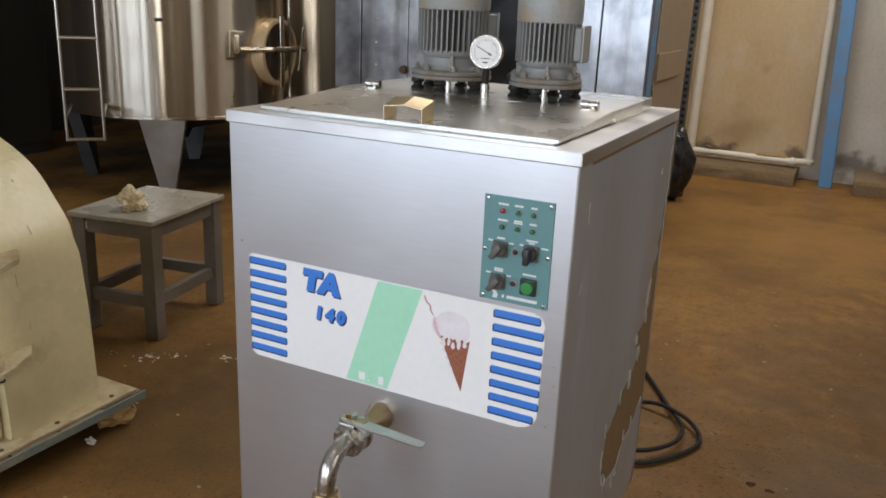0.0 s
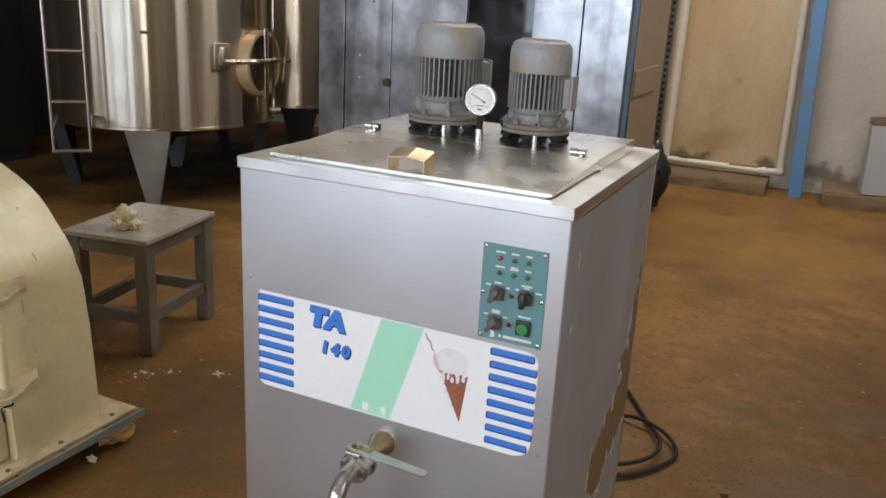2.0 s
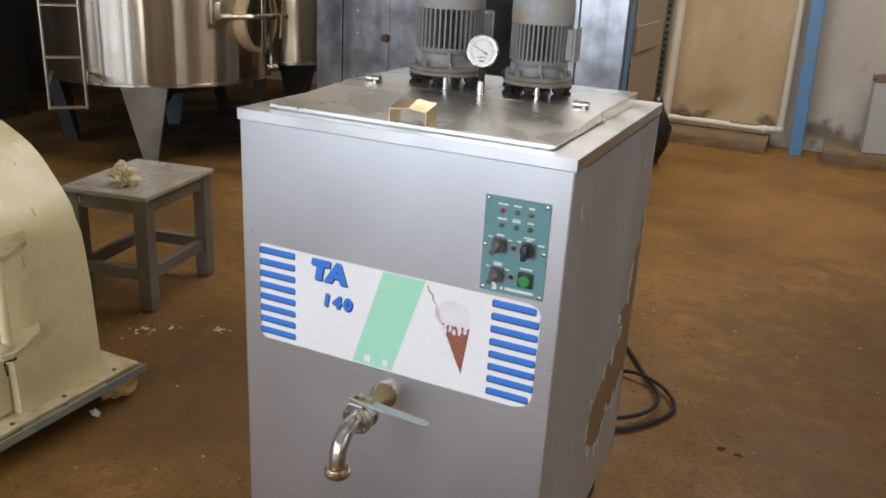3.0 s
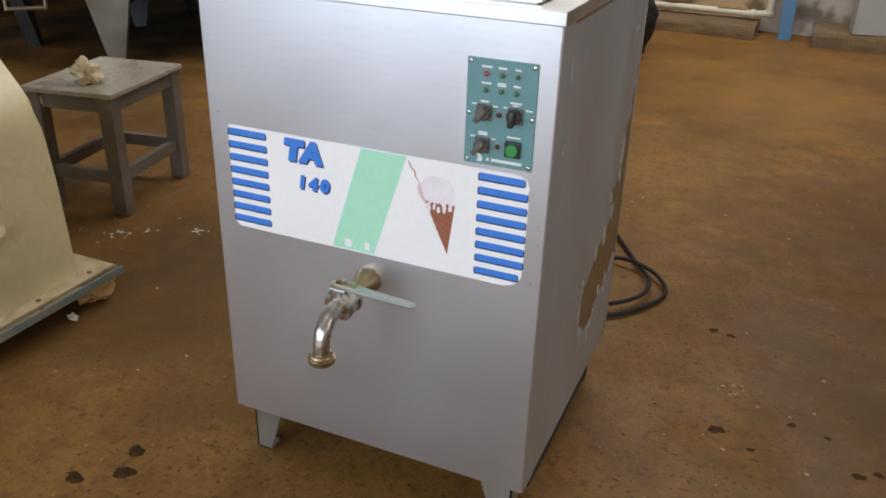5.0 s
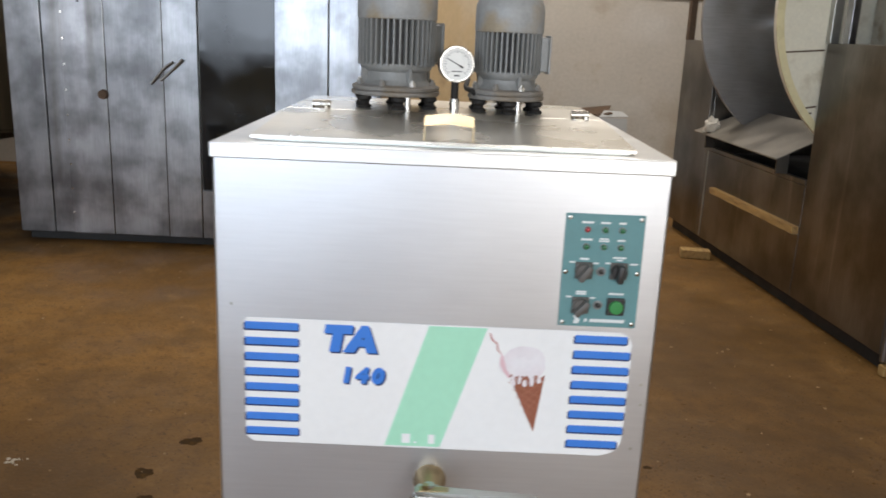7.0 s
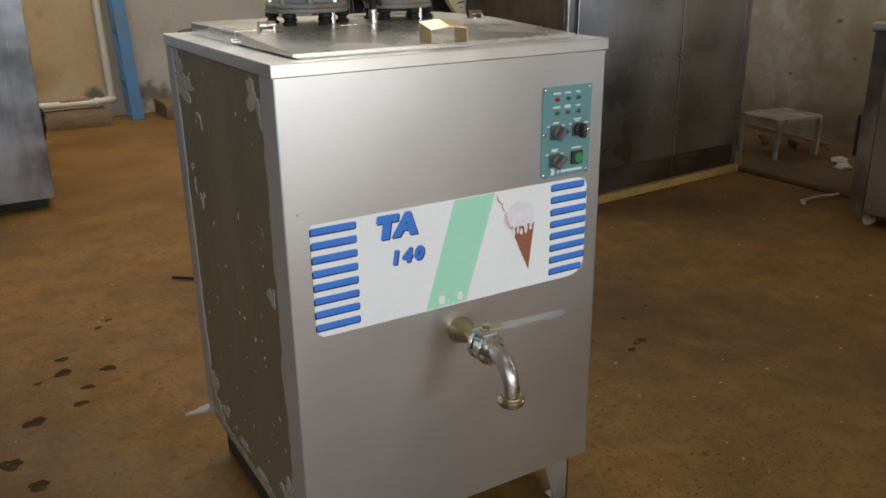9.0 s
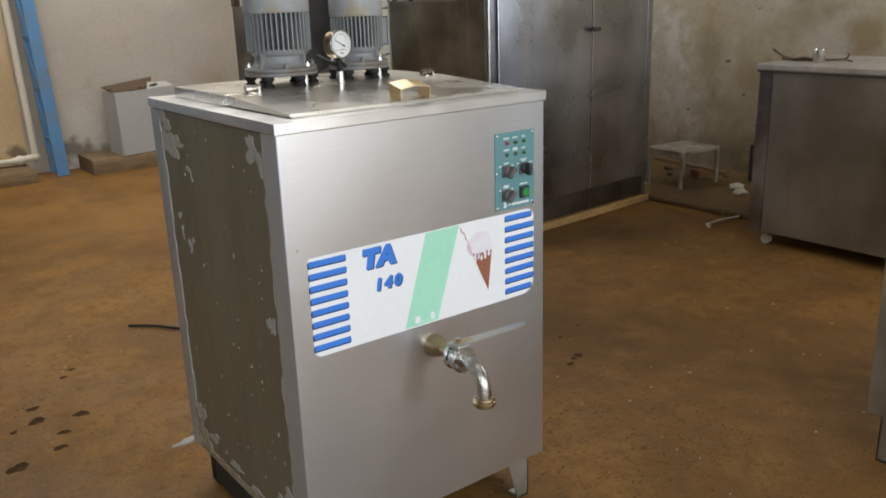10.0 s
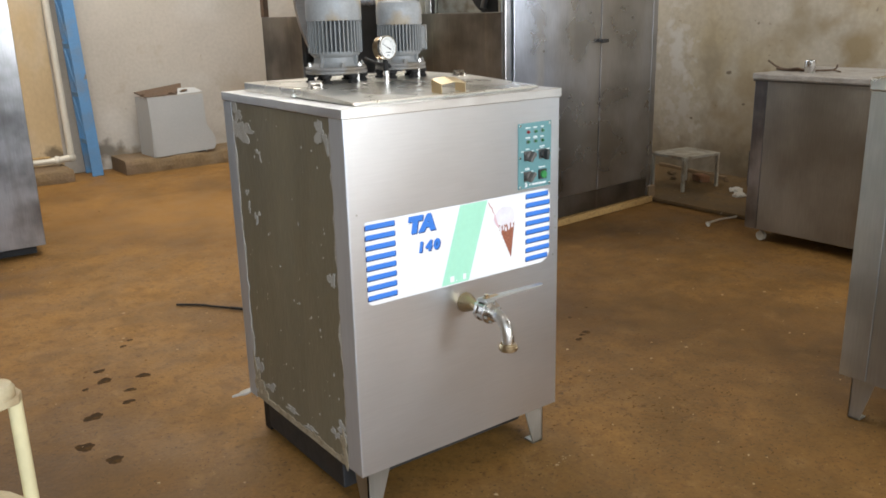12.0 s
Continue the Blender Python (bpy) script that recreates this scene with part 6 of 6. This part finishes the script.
for x, z, rx, rz in ((0.147, 0.826, 0.004, 0.010), (0.158, 0.829, 0.0035, 0.007), (0.168, 0.824, 0.004, 0.008), (0.181, 0.829, 0.0045, 0.010), (0.194, 0.831, 0.004, 0.007)):
    bm = B()
    prism(bm, blob(rng, x, z, rx, rz, 14, 0.15), "y", -0.0023, -0.0018)
    part("drip", bm, DECAL_SCOOP, dc)
for x, z in ((0.142, 0.838), (0.163, 0.836), (0.188, 0.8385)):
    bm = B()
    prism(bm, blob(rng, x, z, 0.0028, 0.0022, 9, 0.3), "y", -0.0023, -0.0014)
    part("sauce_drop", bm, DECAL_CONE, dc)
bm = B()
prism(bm, [(0.0975, 0.9195), (0.1025, 0.906), (0.1115, 0.9), (0.1128, 0.889), (0.1195, 0.8815), (0.1205, 0.8825), (0.1145, 0.8897), (0.1133, 0.901), (0.104, 0.907), (0.0992, 0.92)], "y", -0.0022, -0.0018)
part("tear_line", bm, DECAL_CONE_LIGHT, dc, "dark torn edge")
bm = B()
for k in range(6):
    a, b = k / 7, (k + 1) / 7
    for q0, q1 in (((0.1385, 0.826), (0.204, 0.832)), ((0.204, 0.832), (0.1385, 0.826))):
        tip = (0.190, 0.729)
        p = (q0[0] + (tip[0] - q0[0]) * a, q0[1] + (tip[1] - q0[1]) * a)
        e = min(a + 0.34, 0.96)
        q = (q1[0] + (tip[0] - q1[0]) * e, q1[1] + (tip[1] - q1[1]) * e)
        prism(bm, [p, (p[0], p[1] - 0.0009), (q[0], q[1] - 0.0009), q], "y", -0.0021, -0.0018)
part("waffle_line", bm, DECAL_CONE_LIGHT, dc)
for x, z in ((0.357, 0.86), (0.352, 0.94), (-0.372, 0.955), (0.383, 0.83), (0.386, 0.79), (0.376, 0.70)):
    bm = B()
    rod(bm, (x, -0.001, z), (x, 0.002, z), 0.003, n=8)
    part("pop_rivet", bm, STEEL_DULL, pz)

# ---- tap ----
tp2 = new("tap")
tp2.parent = pz
tp2.location = (0, 0, 0.619)
tagged(tp2, "steel outlet valve with a flat lever and a bent spout")
ym = pose(0, 0, 0, 90, 0, 0)
bm = B()
lathe(bm, [(0.029, 0.0), (0.0315, 0.002), (0.0315, 0.008), (0.0185, 0.042), (0.016, 0.048), (0.016, 0.09)], 28, ym)
part("cone_fitting", bm, BRASS, tp2, "aged brass-toned cone", True)
bm = B()
for a, b, r in ((0.084, 0.096, 0.035), (0.099, 0.116, 0.031), (0.119, 0.131, 0.035)):
    lathe(bm, [(r - 0.002, a), (r, a + 0.002), (r, b - 0.002), (r - 0.002, b)], 28, ym)
part("valve_body", bm, TAP_STEEL, tp2, smooth=True)
for k in range(6):
    bm = B()
    a = 2 * math.pi * k / 6 + 0.3
    rod(bm, (0.029 * math.cos(a), -0.078, 0.029 * math.sin(a)), (0.029 * math.cos(a), -0.138, 0.029 * math.sin(a)), 0.0045, n=6)
    part("bolt", bm, STEEL_DULL, tp2)
bm = B()
box(bm, -0.022, -0.132, 0.030, 0.016, -0.086, 0.040, 0.003)
rod(bm, (0, -0.108, 0.02), (0, -0.108, 0.052), 0.009, n=12)
part("bonnet", bm, STEEL_DULL, tp2)
bm = B()
prism(bm, [(-0.024, -0.124), (-0.010, -0.131), (0.04, -0.136), (0.178, -0.159), (0.187, -0.154), (0.184, -0.138), (0.05, -0.107), (-0.012, -0.097), (-0.026, -0.106)], "z", 0.041, 0.0445)
for v in bm.verts:
    v.co.z += 0.012 * max((v.co.x - 0.04) / 0.14, 0)
part("lever", bm, STEEL_DULL, tp2, "flat steel lever")
bm = B()
box(bm, -0.018, -0.125, 0.0446, 0.035, -0.108, 0.0475, 0.001)
rod(bm, (-0.006, -0.116, 0.047), (-0.006, -0.116, 0.055), 0.006, n=6)
part("lever_clip", bm, BRASS, tp2)
bm = B()
sweep(bm, [(0, -0.125, 0.0), (0, -0.15, 0.0), (0, -0.178, -0.010), (0, -0.198, -0.034), (0, -0.204, -0.062), (0, -0.205, -0.078)], 0.0185, 20)
part("spout", bm, TAP_STEEL, tp2, smooth=True)
bm = B()
lathe(bm, [(0.017, -0.096), (0.026, -0.096), (0.0285, -0.093), (0.0285, -0.084), (0.026, -0.081), (0.0265, -0.078), (0.024, -0.074), (0.0185, -0.073)], 28, Matrix.Translation((0, -0.205, 0)))
part("spout_nut", bm, BRASS, tp2, "brass-toned threaded collar", True)

# ---- power cable ----
bm = B()
cz = 0.011
sweep(bm, [(0.10, DEP + 0.02, 0.30), (0.12, 0.95, 0.08), (0.22, 1.12, cz), (0.34, 1.14, cz), (0.44, 1.25, cz), (0.50, 1.40, cz), (0.44, 1.52, cz + 0.01), (0.32, 1.58, cz + 0.018), (0.22, 1.58, cz),
           (0.14, 1.45, cz), (0.20, 1.25, cz), (0.32, 1.19, cz + 0.018), (0.42, 1.30, cz + 0.018), (0.43, 1.44, cz + 0.018), (0.34, 1.62, cz), (0.20, 1.86, cz), (0.05, 2.08, cz)], 0.0082, 8)
sweep(bm, [(0.055, 2.072, cz), (0.0, 2.16, 0.008), (-0.05, 2.24, 0.007), (-0.15, 2.33, 0.007)], 0.0065, 8)
tagged(part("power_cable", bm, RUBBER, smooth=True), "thick black rubber power cable coiled on the floor", "cable")

# ---- spots and litter on the floor ----
rng = random.Random(8)
SPOTS = [(-0.72, 1.71, 0.032), (-0.73, 1.59, 0.045), (-0.55, 1.94, 0.022), (-0.58, 1.54, 0.04), (-0.67, 1.43, 0.03), (-0.71, 1.32, 0.032), (-0.86, 1.27, 0.05), (-0.95, 1.04, 0.05), (-0.89, 0.88, 0.045),
         (-0.82, 1.55, 0.02), (1.25, 0.66, 0.03), (0.78, 0.66, 0.032), (0.88, 0.61, 0.014), (0.98, 0.78, 0.018), (1.08, 0.76, 0.014), (0.70, 1.23, 0.024), (0.76, 1.22, 0.02), (1.16, 0.62, 0.025),
         (1.21, 0.65, 0.02), (-0.62, -0.21, 0.04), (-0.65, -0.13, 0.035), (-0.72, -0.28, 0.035), (-0.50, 2.0, 0.02), (1.33, 0.85, 0.016), (1.5, 0.9, 0.012)]
for x, y, r in SPOTS:
    bm = B()
    prism(bm, blob(rng, 0, 0, r * 0.70, r * 0.56, 28, 0.3), "z", 0.0, 0.0012)
    ob = part("oil_spot", bm, OIL)
    ob.location = (x, y, -0.0024 + 0.003 * noise.noise((x * 1.3, y * 1.3, 0)) - 0.0008)
    tagged(ob, "dark round oil drop stain on the concrete floor", "stain", "oil drops")
crumple("paper_scrap", "small crushed white scrap beside the pallet", "litter", RAG, -1.32, 0.31, 0, 0.017, 0.013, 0.010, 13, 0.6)
for cx, cy, sx, sy, num in ((-1.69, 0.92, 0.038, 0.022, 22), (-1.58, 0.99, 0.03, 0.015, 9), (-1.84, 0.86, 0.02, 0.015, 8), (-1.39, 1.08, 0.018, 0.02, 14), (0.79, 0.9, 0.03, 0.03, 22), (0.32, -0.12, 0.03, 0.012, 9)):
    bm = B()
    for k in range(num):
        r = rng.choice((0.0015, 0.002, 0.003, 0.004, 0.007)) * (0.6 if cx > 0 else 0.9)
        prism(bm, blob(rng, rng.gauss(0, sx), rng.gauss(0, sy), r * 1.4, r, 8, 0.5), "z", -0.004, 0.0005 + 0.15 * r)
    ob = part("powder_spill", bm, RAG if cx < 0 else DUST)
    ob.location = (cx, cy, 0.003 * noise.noise((cx * 1.3, cy * 1.3, 0)) - 0.003)
    tagged(ob, "pale powder and crumbs spilt on the floor", "powder", kind="stuff")
bm = B()
for k in range(900):
    x, y = rng.uniform(-4, 4), rng.uniform(-1.5, 6.3)
    if -0.45 < x < 0.45 and -0.05 < y < 0.85:
        continue
    r = rng.choice((0.002, 0.003, 0.003, 0.004, 0.006))
    prism(bm, blob(rng, x, y, r * 1.3, r, 5, 0.4), "z", -0.006, -0.003 + r * 0.4)
tagged(part("grit", bm, DUST), "pale grit and crumbs scattered over the floor", "grit", kind="stuff")
bm = B()
for k in range(480):
    x, y = rng.gauss(1.0, 0.9), rng.gauss(1.2, 1.1)
    if -0.45 < x < 0.45 and -0.05 < y < 0.85:
        continue
    r = rng.choice((0.001, 0.0015, 0.002, 0.003))
    prism(bm, blob(rng, x, y, r * 1.5, r, 7, 0.6), "z", -0.006, -0.002 + 0.003 * noise.noise((x * 1.3, y * 1.3, 0)))
for k in range(900):
    cx, cy, sx, sy = ((1.0, -0.12, 0.28, 0.14), (0.75, 0.25, 0.2, 0.3), (1.35, 1.15, 0.35, 0.3), (0.62, 1.3, 0.2, 0.3))[k % 4]
    x, y = rng.gauss(cx, sx), rng.gauss(cy, sy)
    if -0.45 < x < 0.45 and -0.05 < y < 0.85:
        continue
    r = rng.choice((0.0008, 0.001, 0.0015, 0.002, 0.0035))
    prism(bm, blob(rng, x, y, r * rng.uniform(1.0, 2.6), r, 7, 0.8), "z", -0.006, -0.0021 + 0.003 * noise.noise((x * 1.3, y * 1.3, 0)))
tagged(part("dirt_specks", bm, DIRT), "dark dirt specks trodden into the floor", "dirt", kind="stuff")
